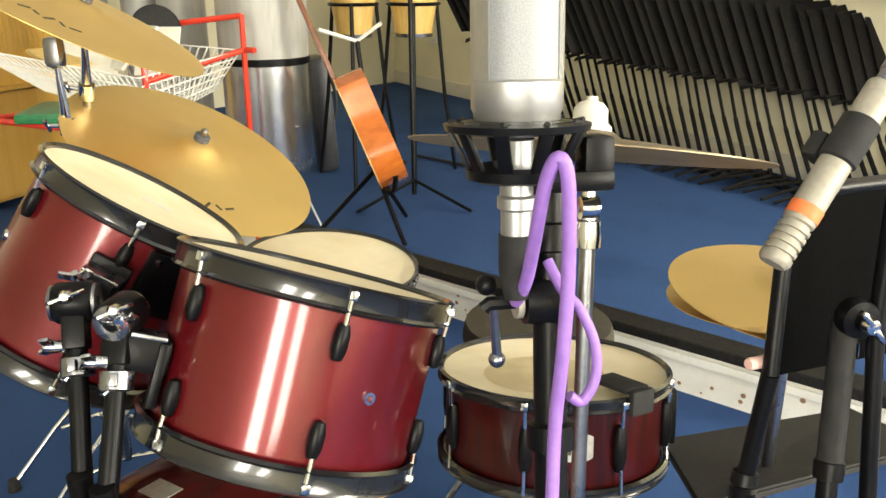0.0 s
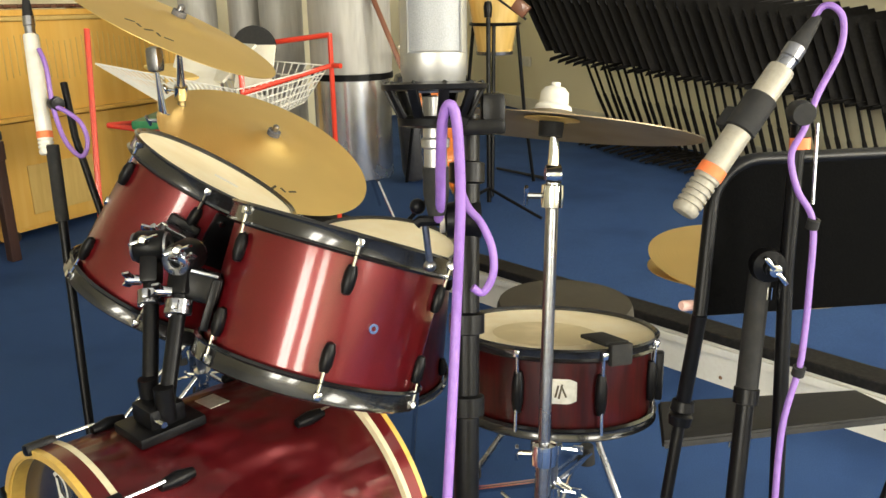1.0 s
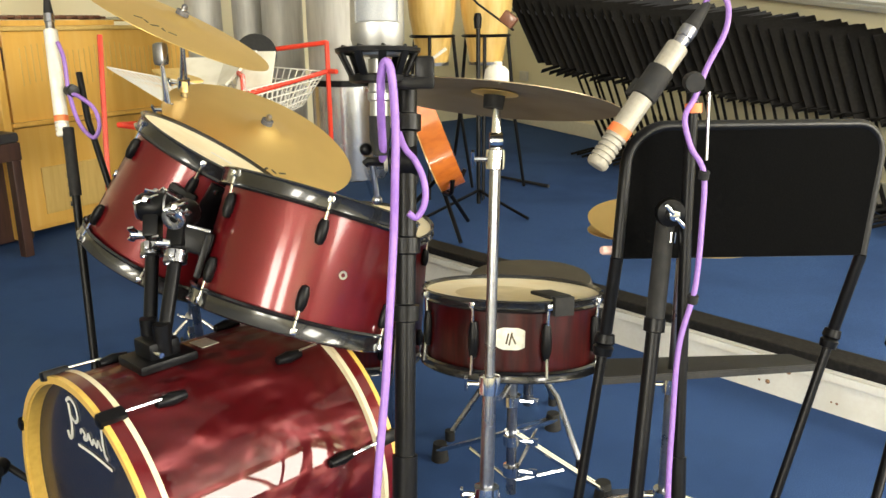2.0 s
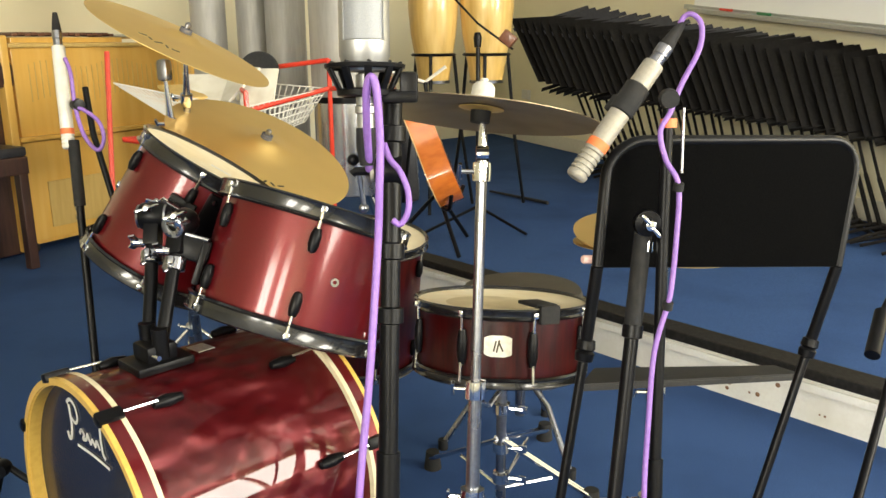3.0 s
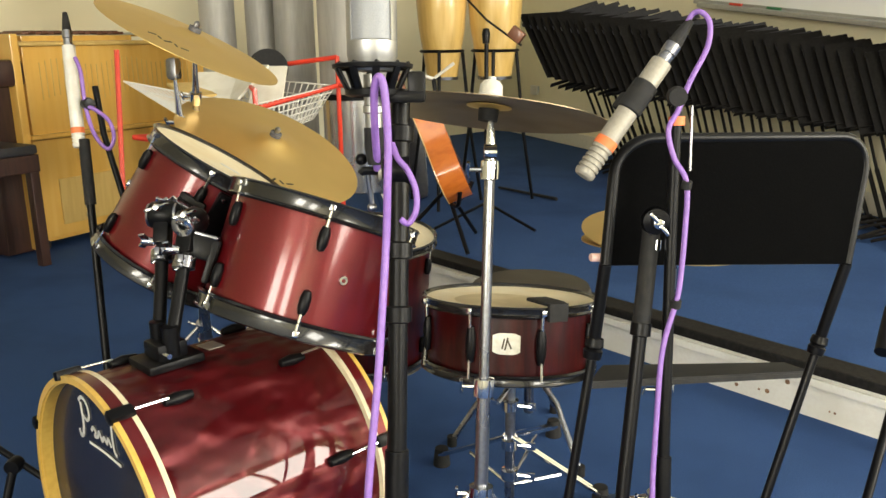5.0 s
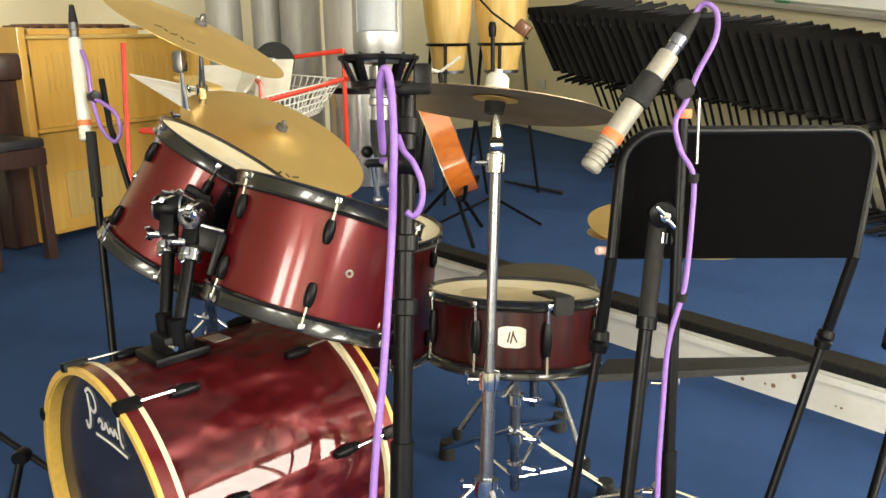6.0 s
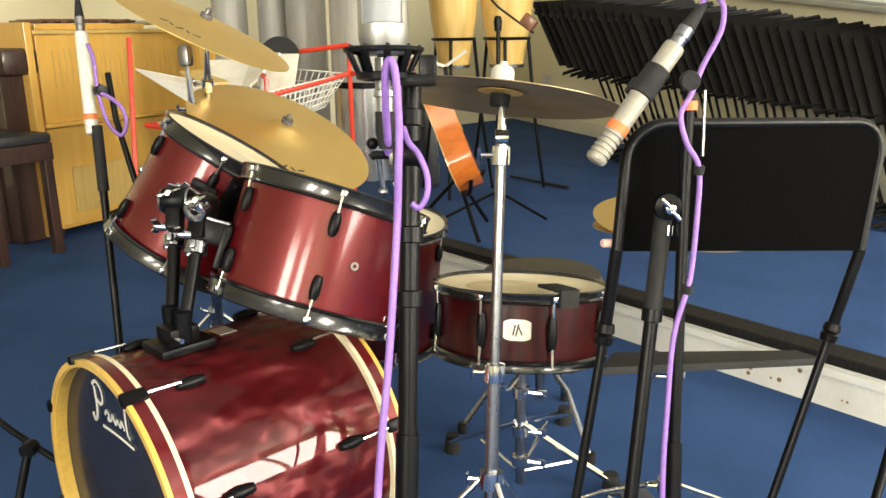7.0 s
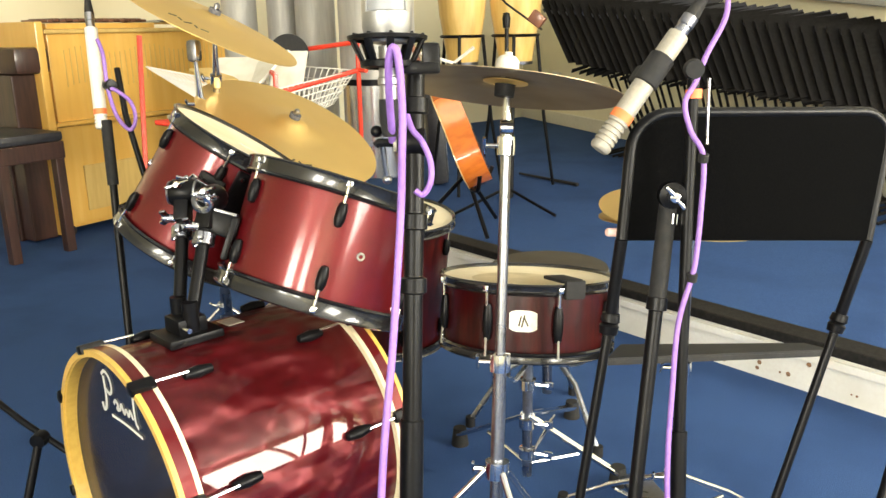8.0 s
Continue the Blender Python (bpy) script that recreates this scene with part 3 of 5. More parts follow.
tom_arm(PLATE, -0.024, Vector((-0.322, 1.185, 0.800)), TOM1_TOP - TOM1_AXIS * 0.085 + Vector((-0.150, -0.145, 0.0)), TOM1_AXIS)
tom_arm(PLATE, 0.024, Vector((-0.396, 1.205, 0.806)), TOM2_TOP - TOM2_AXIS * 0.10 + Vector((0.06, -0.160, 0.0)), TOM2_AXIS)
# mounting plate on the smaller tom's shell
plate = part("mount_plate", box(B(), (0.016, 0.075, 0.10), rz(40) @ at(0.163, 0, -0.085), 0.005), BLACK, tom2, "black mounting plate")
for dy in (-0.025, 0.025):
    part("bolt", lathe(B(), [(0, 0), (0.006, 0), (0.005, 0.005), (0, 0.006)], 10, rz(40) @ at(0.171, dy, -0.05) @ Matrix.Rotation(radians(90), 4, "Y")), CHROME, plate)


def cymbal(name, c, axis, r, bell, label, marks=True, nut=FELT, group="cymbals of the kit", metal=None, mark_turn=0.0):
    d = thing(name, axes(c, axis, (0.3, -1, 0)), label, "cymbal", group)
    h = r * 0.13
    prof = [(0.006, bell + h * 0.55), (r * 0.07, bell + h * 0.5), (r * 0.14, h * 0.62 + bell * 0.55), (r * 0.19, h * 0.62), (r * 0.45, h * 0.46), (r * 0.75, h * 0.2), (r, 0)]
    bottom = [(a, z - 0.0014) for a, z in prof[::-1]]
    part("disc", lathe(B(), prof + bottom, 96, closed=True), metal or BRONZE, d)
    z = bell + h * 0.55
    part("felt_washer", lathe(B(), [(0, z), (0.016, z), (0.016, z + 0.012), (0, z + 0.012)], 20), FELT, d, "grey felt washer")
    if nut == FELT:
        part("nut", lathe(B(), [(0, z + 0.012), (0.008, z + 0.012), (0.008, z + 0.024), (0.004, z + 0.028), (0, z + 0.03)], 14), DULLCHROME, d)
    else:
        part("nut", lathe(B(), [(0, z - 0.004), (0.027, z - 0.004), (0.026, z + 0.002), (0.021, z + 0.006), (0.020, z + 0.022), (0.014, z + 0.029), (0.007, z + 0.031), (0.007, z + 0.036), (0, z + 0.037)], 24), nut, d, "white plastic cymbal nut")
    if marks:
        bm = B()
        for i, (w, hh, tl) in enumerate(((0.02, 0.006, 40), (0.016, 0.005, -30), (0.022, 0.006, 55), (0.016, 0.005, -50), (0.02, 0.005, 10))):
            x = r * 0.72
            box(bm, (hh, w, 0.0006), rz(mark_turn - 14 + 7 * i) @ at(x, 0, h * 0.235) @ Matrix.Rotation(radians(8), 4, "Y") @ rz(tl))
        part("printed_mark", bm, DARKINK, d, "dark printed strokes", smooth=False)
    return d


def cymbal_stand(foot, top, axis, label, tilter=True, spread=0.28, turn=10, dull=DULLCHROME, hub_at=0.2):
    """Chrome stand: tube in two widths, collars with wing screws, tilter and a tripod of three double legs."""
    foot, top = Vector(foot), Vector(top)
    s = thing("cymbal_stand", at(*foot), label, "cymbal stand", "cymbal stands")
    up = top - foot
    k = 0.5
    mid = foot + up * k
    part("lower_tube", tube(B(), [foot + up * 0.08, mid], 0.0125, 14), dull, s, world=True)
    part("upper_tube", tube(B(), [mid, foot + up * 0.88], 0.0095, 14), dull, s, world=True)
    part("top_rod", tube(B(), [foot + up * 0.88, foot + up * 0.92, top], [0.011, 0.008, 0.004], 12), CHROME, s, world=True)
    for f, r in ((k, 0.019), (0.87, 0.016), (hub_at, 0.022)):
        q = foot + up * f
        m = axes(q, up, (0.2, -1, 0))
        c = part("collar", lathe(B(), [(0.0095, -0.018), (r, -0.016), (r * 1.05, 0), (r, 0.016), (0.0095, 0.018)], 18, m), CHROME, s, world=True)
        bm = tube(B(), [m @ Vector((0, -r, 0)), m @ Vector((0, -r - 0.02, 0))], 0.0045, 8)
        box(bm, (0.008, 0.006, 0.034), m @ at(0, -r - 0.022, 0) @ Matrix.Rotation(radians(35), 4, "Y"), 0.002)
        part("wing_screw", bm, CHROME, c, world=True)
    for j in range(3):
        a = radians(turn + 120 * j)
        out = foot + Vector((math.cos(a) * spread, math.sin(a) * spread, 0.014))
        hub = foot + up * hub_at
        lg = part("leg", tube(B(), [hub + Vector((math.cos(a) * 0.02, math.sin(a) * 0.02, 0)), hub + (out - hub) * 0.55 + Vector((0, 0, 0.015)), out], 0.0065, 10), CHROME, s, world=True)
        part("brace", tube(B(), [foot + up * 0.085, hub + (out - hub) * 0.5], 0.005, 8), CHROME, s, world=True)
        part("rubber_foot", tube(B(), [out + Vector((0, 0, -0.013)), out + Vector((0, 0, 0.016))], [0.016, 0.012], 12), RUBBER, s, world=True)
    if tilter:
        part("tilter", lathe(B(), [(0, -0.012), (0.014, -0.011), (0.016, 0), (0.014, 0.011), (0, 0.012)], 16, axes(foot + up * 0.9, (1, 0.3, 0))), CHROME, s, world=True)
    return s


crash = cymbal("crash_cymbal", (-0.548, 1.907, 0.841), (0.502, -0.079, 0.862), 0.266, 0.022, "large worn bronze cymbal tilted over the rack toms", mark_turn=20)
cymbal_stand((-0.60, 2.02, 0), (-0.532, 1.905, 0.88), (0, 0, 1), "chrome cymbal stand behind the rack toms", tilter=False)
upper = cymbal("crash_cymbal", (-0.684, 1.771, 1.134), (0.449, 0.10, 0.888), 0.243, 0.011, "bronze cymbal tilted steeply above the other cymbal", nut=FELT)
cymbal_stand((-0.98, 2.12, 0), (-0.692, 1.80, 1.13), (0, 0, 1), "chrome boom cymbal stand beside the red rack", tilter=False)
bare = cymbal_stand((-0.80, 1.92, 0), (-0.735, 1.761, 1.06), (0, 0, 1), "bare chrome cymbal stand with no cymbal on it", tilter=False)
part("tilter_head", box(B(), (0.034, 0.03, 0.058), axes((-0.735, 1.761, 1.065), (-0.06, 0.1, 1)), 0.012), DULLCHROME, bare, world=True)
ride = cymbal("ride_cymbal", (0.243, 1.275, 1.006), (0.05, 0.246, 0.968), 0.212, 0.014, "thin bronze cymbal, its colour darkened for shade, with white nut on a straight stand", marks=False, nut=WHITEPLASTIC, metal=SHADEBRONZE)
part("bell_cup", lathe(B(), [(0.020, 0.010), (0.030, 0.0125), (0.040, 0.0135), (0.040, 0.0122), (0.030, 0.011), (0.020, 0.0085)], 40, closed=True), BRONZE, ride, "bright bronze inside of the bell")
part("lower_felt", lathe(B(), [(0, -0.012), (0.017, -0.012), (0.018, 0.002), (0.018, 0.012), (0, 0.012)], 24), RUBBER, ride, "black felt sleeve under the bell")
cymbal_stand((0.262, 1.115, 0), (0.247, 1.285, 1.045), (0, 0, 1), "chrome cymbal stand between bass drum and snare", spread=0.30, turn=75, hub_at=0.31)
hat_foot = Vector((0.56, 1.50, 0))
hat_top = cymbal("hi_hat_cymbal", (0.56, 1.50, 0.758), (0.07, -0.073, 0.995), 0.177, 0.010, "bronze upper hi-hat cymbal behind the black chair", marks=False)
hat_bottom = cymbal("hi_hat_cymbal", (0.56, 1.50, 0.758), (0.07, -0.073, -0.995), 0.177, 0.010, "bronze lower hi-hat cymbal under its pair", marks=False)
hat_bottom.matrix_basis = axes((0.56, 1.50, 0.752), (0.07, -0.073, -0.995), (0.3, -1, 0))
hs = cymbal_stand(hat_foot, (0.565, 1.496, 0.85), (0, 0, 1), "chrome hi-hat stand with striped legs and pedal", tilter=False, spread=0.27, turn=40)
part("pedal_plate", box(B(), (0.075, 0.22, 0.012), at(0.49, 1.63, 0.05) @ rz(20) @ Matrix.Rotation(radians(-14), 4, "X"), 0.004), DULLCHROME, hs, world=True)
part("clutch", tube(B(), [(0.562, 1.499, 0.782), (0.563, 1.498, 0.83)], 0.009, 12), CHROME, hs, world=True)


def snare_stand():
    c = Vector((0.215, 1.60, 0))
    s = thing("snare_stand", at(*c), "chrome snare stand with black rubber feet under the snare", "drum stand")
    part("column", tube(B(), [c + Vector((0, 0, 0.06)), c + Vector((0, 0, 0.36))], 0.012, 14), DULLCHROME, s, world=True)
    for z in (0.12, 0.2, 0.3):
        m = axes(c + Vector((0, 0, z)), (0, 0, 1), (1, 0, 0))
        cl = part("collar", lathe(B(), [(0.012, -0.014), (0.02, -0.012), (0.02, 0.012), (0.012, 0.014)], 16, m), CHROME, s, world=True)
        bm = tube(B(), [m @ Vector((0.02, 0, 0)), m @ Vector((0.05, 0, 0))], 0.005, 8)
        box(bm, (0.02, 0.005, 0.02), m @ at(0.052, 0, 0), 0.002)
        part("wing_screw", bm, CHROME, cl, world=True)
    for foot in ((-0.02, 1.80, 0.0), (0.245, 2.05, 0.0), (0.42, 1.72, 0.0)):
        f = Vector(foot)
        hub = c + Vector((0, 0, 0.22))
        for off in (-0.012, 0.012):
            sd = (f - c).cross(Vector((0, 0, 1))).normalized() * off
            part("leg", tube(B(), [hub + sd, hub + (f - hub) * 0.7 + sd + Vector((0, 0, 0.02)), f + sd + Vector((0, 0, 0.03))], 0.006, 8), CHROME, s, world=True)
        part("brace", tube(B(), [c + Vector((0, 0, 0.09)), hub + (f - hub) * 0.55], 0.005, 8), CHROME, s, world=True)
        part("rubber_foot", tube(B(), [f + Vector((0, 0, 0.0)), f + Vector((0, 0, 0.05))], [0.024, 0.018], 12), RUBBER, s, world=True)
    for k in range(3):
        a = radians(30 + 120 * k)
        tip = Vector((0.218 + math.cos(a) * 0.2, 1.574 + math.sin(a) * 0.2, 0.40 - 0.026 * math.sin(a)))
        part("basket_arm", tube(B(), [c + Vector((0, 0, 0.35)), c + (tip - c) * 0.6 + Vector((0, 0, 0.11)), tip + Vector((0, 0, -0.01)), tip + Vector((0, 0, 0.045))], 0.006, 8), CHROME, s, world=True)
        part("rubber_grip", tube(B(), [tip + Vector((0, 0, -0.005)), tip + Vector((0, 0, 0.04))], 0.012, 10), RUBBER, s, world=True)


snare_stand()


def throne():
    c = Vector((0.183, 1.985, 0))
    s = thing("drum_throne", at(*c), "round drum throne with worn dark vinyl seat", "stool")
    part("seat", lathe(B(), [(0, 0.40), (0.15, 0.40), (0.162, 0.415), (0.168, 0.44), (0.165, 0.464), (0.16, 0.476), (0.1, 0.481), (0, 0.482)], 56), THRONE, s)
    part("post", tube(B(), [(0, 0, 0.1), (0, 0, 0.4)], 0.014, 12), DULLCHROME, s)
    for k in range(3):
        a = radians(80 + 120 * k)
        part("leg", tube(B(), [(0, 0, 0.24), (math.cos(a) * 0.12, math.sin(a) * 0.12, 0.17), (math.cos(a) * 0.22, math.sin(a) * 0.22, 0.015)], 0.008, 8), DULLCHROME, s)
        part("rubber_foot", tube(B(), [(math.cos(a) * 0.22, math.sin(a) * 0.22, 0.0), (math.cos(a) * 0.22, math.sin(a) * 0.22, 0.03)], 0.014, 10), RUBBER, s)


throne()


# ---------------- microphones, stands and cables ----------------
def big_microphone():
    c = Vector((0.178, 0.906, 1.121))
    ax = axes(c, (-0.03, 0.10, 0.99), (0.35, -1, 0))
    R = 0.0335
    m = thing("studio_microphone", ax, "large silver side-address microphone in a black shock mount", "microphone")
    part("lower_body", lathe(B(), [(0, -0.026), (R * 0.84, -0.026), (R * 0.94, -0.020), (R * 0.95, -0.010), (R, -0.007), (R, 0.012), (R * 0.95, 0.014), (0, 0.014)], 48), MICSILVER, m)
    part("grille", lathe(B(), [(R * 0.93, 0.014), (R * 0.93, 0.086), (0, 0.086)], 48), MESHM, m, "grey woven wire grille")
    for a0 in (52, 232):
        bm = B()
        ring = []
        for k in range(13):
            a = radians(a0 + 76 * k / 12)
            ring.append([bm.verts.new((rr * math.cos(a), rr * math.sin(a), zz)) for rr, zz in ((R * 0.94, 0.0125), (R, 0.0125), (R, 0.087), (R * 0.94, 0.087))])
        for p, q in zip(ring, ring[1:]):
            for k in range(4):
                bm.faces.new((p[k], p[(k + 1) % 4], q[(k + 1) % 4], q[k]))
        bm.faces.new(ring[0][::-1])
        bm.faces.new(ring[-1])
        bmesh.ops.recalc_face_normals(bm, faces=bm.faces[:])
        part("side_bar", bm, MICSILVER, m)
    part("top_ring", lathe(B(), [(0.0, 0.086), (R * 0.96, 0.086), (R, 0.088), (R, 0.097), (R * 0.93, 0.102), (R * 0.86, 0.112), (R * 0.5, 0.118), (0.0, 0.119)], 48), MICSILVER, m)
    part("connector", lathe(B(), [(0, -0.100), (0.0118, -0.100), (0.0118, -0.082), (0.0145, -0.080), (0.0145, -0.072), (0.0125, -0.070), (0.0125, -0.03), (0, -0.028)], 24), MICSILVER, m)
    part("plug", lathe(B(), [(0, -0.150), (0.009, -0.150), (0.0135, -0.128), (0.0135, -0.100), (0, -0.100)], 24), RUBBER, m)
    sm = thing("shock_mount", ax @ at(0, 0, -0.024), "black spider shock mount round the microphone", "shock mount")
    for r, z, h in ((0.050, 0.004, 0.004), (0.034, -0.030, 0.006), (0.037, 0.006, 0.003)):
        part("ring", lathe(B(), [(r - 0.005, z - h), (r + 0.003, z - h * 0.6), (r + 0.004, z + h * 0.6), (r - 0.004, z + h)], 48, closed=True), BLACK, sm)
    for k in range(10):
        a = radians(36 * k + 8)
        ca, sa = math.cos(a), math.sin(a)
        bm = box(B(), (0.036, 0.010, 0.004), axes((0.042 * ca, 0.042 * sa, -0.013), (0.6 * ca, 0.6 * sa, -0.30), (0.016 * ca, 0.016 * sa, 0.034)), 0.001)
        part("strut", bm, BLACK, sm)
        b = a + radians(16)
        part("elastic", tube(B(), [(0.049 * ca, 0.049 * sa, 0.008), (0.037 * math.cos(b), 0.037 * math.sin(b), 0.004)], 0.0024, 6), RUBBER, sm)
    part("swivel", box(B(), (0.026, 0.024, 0.038), at(0.006, 0.058, -0.022), 0.006), BLACK, sm)
    part("swivel_arm", box(B(), (0.022, 0.05, 0.016), at(0.010, 0.045, -0.036), 0.005), BLACK, sm)
    # stand
    foot = Vector((0.26, 0.68, 0))
    top = Vector((0.202, 0.945, 1.068))
    s = thing("microphone_stand", at(*foot), "heavy black microphone stand with purple cable before the toms", "microphone stand", "microphone stands")
    up = top - foot
    part("lower_tube", tube(B(), [foot, foot + up * 0.55], 0.0165, 16), BLACK, s, world=True)
    part("upper_tube", tube(B(), [foot + up * 0.55, top], 0.0135, 16), BLACK, s, world=True)
    part("base", lathe(B(), [(0, 0), (0.13, 0), (0.13, 0.012), (0.12, 0.02), (0.03, 0.03), (0, 0.03)], 40), BLACK, s)
    q = foot + up * 0.9
    m2 = axes(q, (-1, -0.35, 0), (0, 0, 1))
    part("clutch", lathe(B(), [(0, -0.014), (0.02, -0.014), (0.022, 0.0), (0.018, 0.022), (0, 0.024)], 20, m2), BLACK, s, world=True)
    part("clutch_washer", lathe(B(), [(0, 0.024), (0.0135, 0.024), (0.0135, 0.029), (0, 0.029)], 20, m2), MICBEIGE, s, "worn brass washer", world=True)
    kn = part("clutch_handle", tube(B(), [m2 @ Vector((0, 0, 0.029)), m2 @ Vector((0, 0, 0.05)), m2 @ Vector((-0.004, 0, 0.054))], 0.006, 8), BLACK, s, world=True)
    bm = bmesh.ops.create_uvsphere
    b2 = B()
    bm(b2, u_segments=14, v_segments=8, radius=0.0085, matrix=m2 @ at(0.016, 0, 0.052))
    part("knob", b2, BLACK, s, world=True)
    b2 = tube(B(), [m2 @ Vector((0, 0.004, 0.045)), m2 @ Vector((-0.05, 0.008, 0.04))], 0.004, 8)
    bm(b2, u_segments=12, v_segments=8, radius=0.007, matrix=m2 @ at(-0.053, 0.008, 0.04))
    part("lever", b2, DULLCHROME, s, world=True)
    for f in (0.945, 0.8, 0.72):
        part("collar", lathe(B(), [(0.0135, -0.012), (0.019, -0.01), (0.019, 0.01), (0.0135, 0.012)], 18, axes(foot + up * f, up)), BLACK, s, world=True)


big_microphone()


def cable(name, pts, r, label, clips=()):
    c = thing(name, at(*pts[0]), label, "cable", "purple cables")
    part("jacket", tube(B(), curve_points(pts, 6), r, 10), PURPLE, c, world=True)
    for q in clips:
        part("clip", lathe(B(), [(0.004, -0.007), (0.008, -0.006), (0.008, 0.006), (0.004, 0.007)], 12, axes(q, (0.1, -0.2, 1))), RUBBER, c, "black cable clip", world=True)
    return c


cable("purple_cable", [(0.182, 0.90, 0.965), (0.190, 0.880, 0.99), (0.196, 0.862, 1.03), (0.202, 0.850, 1.074), (0.210, 0.846, 1.091), (0.217, 0.846, 1.074), (0.220, 0.846, 1.01), (0.219, 0.842, 0.953), (0.216, 0.841, 0.888), (0.217, 0.818, 0.802), (0.218, 0.789, 0.702), (0.217, 0.762, 0.616), (0.217, 0.742, 0.544), (0.222, 0.70, 0.40), (0.228, 0.65, 0.15), (0.22, 0.56, 0.006), (0.10, 0.40, 0.005)], 0.0052, "purple microphone cable running down the black stand")
cable("purple_cable", [(0.205, 0.90, 1.0), (0.217, 0.888, 0.982), (0.231, 0.886, 0.967), (0.243, 0.883, 0.942), (0.245, 0.878, 0.916), (0.236, 0.872, 0.898), (0.226, 0.868, 0.904)], 0.0042, "loop of purple cable tied to the stand")


def pencil_mic(name, tip, tail, r, label, body, tape_at, wire_end=True):
    tip, tail = Vector(tip), Vector(tail)
    ax = axes(tip, tail - tip, (0, 0, 1))
    L = (tail - tip).length
    m = thing(name, ax, label, "microphone", "small microphones")
    prof = [(0, 0.0), (r * 0.8, 0.0), (r * 0.95, 0.003)]
    for k in range(5):
        z = 0.006 + k * 0.0085
        prof += [(r, z), (r, z + 0.0045), (r * 0.86, z + 0.005), (r * 0.86, z + 0.008)]
    prof += [(r, 0.05), (r, L * 0.86), (r * 0.94, L * 0.86 + 0.003), (0, L * 0.86 + 0.003)]
    part("capsule_and_body", lathe(B(), prof, 28, Matrix()), body, m)
    part("tape_ring", lathe(B(), [(r, tape_at), (r + 0.0008, tape_at), (r + 0.0008, tape_at + 0.014), (r, tape_at + 0.014)], 28, closed=True), ORANGE, m, "orange tape ring")
    part("connector", lathe(B(), [(0, L * 0.86), (r * 0.68, L * 0.86), (r * 0.68, L * 0.93), (r * 0.76, L * 0.935), (r * 0.76, L), (0, L)], 24), DULLCHROME, m)
    part("plug", lathe(B(), [(0, L), (r * 0.72, L), (r * 0.5, L + 0.03), (r * 0.35, L + 0.045), (0, L + 0.045)], 20), RUBBER, m)
    return m, ax, L


TIP, TAIL = Vector((0.430, 1.133, 0.926)), Vector((0.552, 1.222, 1.122))
micr, MX, ML = pencil_mic("pencil_microphone", TIP, TAIL, 0.0168, "champagne pencil microphone with orange tape aimed at the hi-hat", MICBEIGE, 0.055)
clip = thing("microphone_clip", axes(TIP + (TAIL - TIP) * 0.60, TAIL - TIP, (0, 0, 1)), "black rubber microphone clip on its stand", "microphone clip")
part("sleeve", lathe(B(), [(0.0170, -0.026), (0.0200, -0.024), (0.0200, 0.024), (0.0170, 0.026)], 24, closed=True), RUBBER, clip)
part("neck", box(B(), (0.03, 0.02, 0.03), at(-0.005, -0.03, -0.012), 0.006), RUBBER, clip)

foot = Vector((0.60, 0.99, 0))
ms = thing("microphone_stand", at(*foot), "black microphone stand with orange tape beside the black chair", "microphone stand", "microphone stands")
MIC_TOP = Vector((0.562, 1.202, 1.03))
part("upper_tube", tube(B(), [(0.577, 1.11, 0.48), (0.565, 1.195, 0.84), MIC_TOP], 0.0095, 12), BLACK, ms, world=True)
part("lower_tube", tube(B(), [foot, (0.577, 1.11, 0.48)], 0.0125, 12), BLACK, ms, world=True)
part("swivel", lathe(B(), [(0, -0.016), (0.014, -0.015), (0.016, 0), (0.014, 0.015), (0, 0.016)], 18, axes(MIC_TOP + Vector((0, -0.004, 0.015)), (0.2, -1, 0))), RUBBER, ms, world=True)
part("tape_ring", lathe(B(), [(0.0095, -0.007), (0.0125, -0.007), (0.0125, 0.007), (0.0095, 0.007)], 18, axes(MIC_TOP - Vector((-0.002, 0.01, 0.022)), (-0.05, 0.1, 1)), closed=True), ORANGE, ms, "orange tape ring", world=True)
part("thin_rod", tube(B(), [(0.588, 1.20, 0.93), (0.585, 1.215, 1.03)], 0.0025, 8), DULLCHROME, ms, world=True)
part("base", lathe(B(), [(0, 0), (0.11, 0), (0.11, 0.012), (0.03, 0.025), (0, 0.025)], 36), BLACK, ms)
foot = Vector((0.50, 0.96, 0))
bs = thing("boom_stand", at(*foot), "grey and black boom stand with a round clutch knob", "microphone stand", "microphone stands")
part("upper_tube", tube(B(), [(0.528, 1.158, 0.68), (0.535, 1.203, 0.842)], 0.0145, 16), RUBBER, bs, "dark grey upper tube", world=True)
part("lower_tube", tube(B(), [foot, (0.528, 1.158, 0.68)], 0.0115, 14), BLACK, bs, world=True)
part("collar", lathe(B(), [(0.011, -0.012), (0.0165, -0.01), (0.0165, 0.01), (0.011, 0.012)], 18, axes((0.528, 1.157, 0.676), (0.04, 0.27, 0.97))), BLACK, bs, world=True)
KN = axes((0.541, 1.185, 0.85), (0.25, -1, 0.05), (0, 0, 1))
part("clutch_knob", lathe(B(), [(0, -0.012), (0.021, -0.012), (0.023, -0.004), (0.021, 0.008), (0.010, 0.01), (0.010, 0.02), (0, 0.021)], 24, KN), BLACK, bs, world=True)
bm = lathe(B(), [(0, 0.02), (0.009, 0.02), (0.008, 0.03), (0, 0.032)], 14, KN)
for sgn in (1, -1):
    box(bm, (0.02, 0.006, 0.01), KN @ rz(40) @ at(0.013 * sgn, 0, 0.028), 0.002)
part("wing_nut", bm, CHROME, bs, world=True)
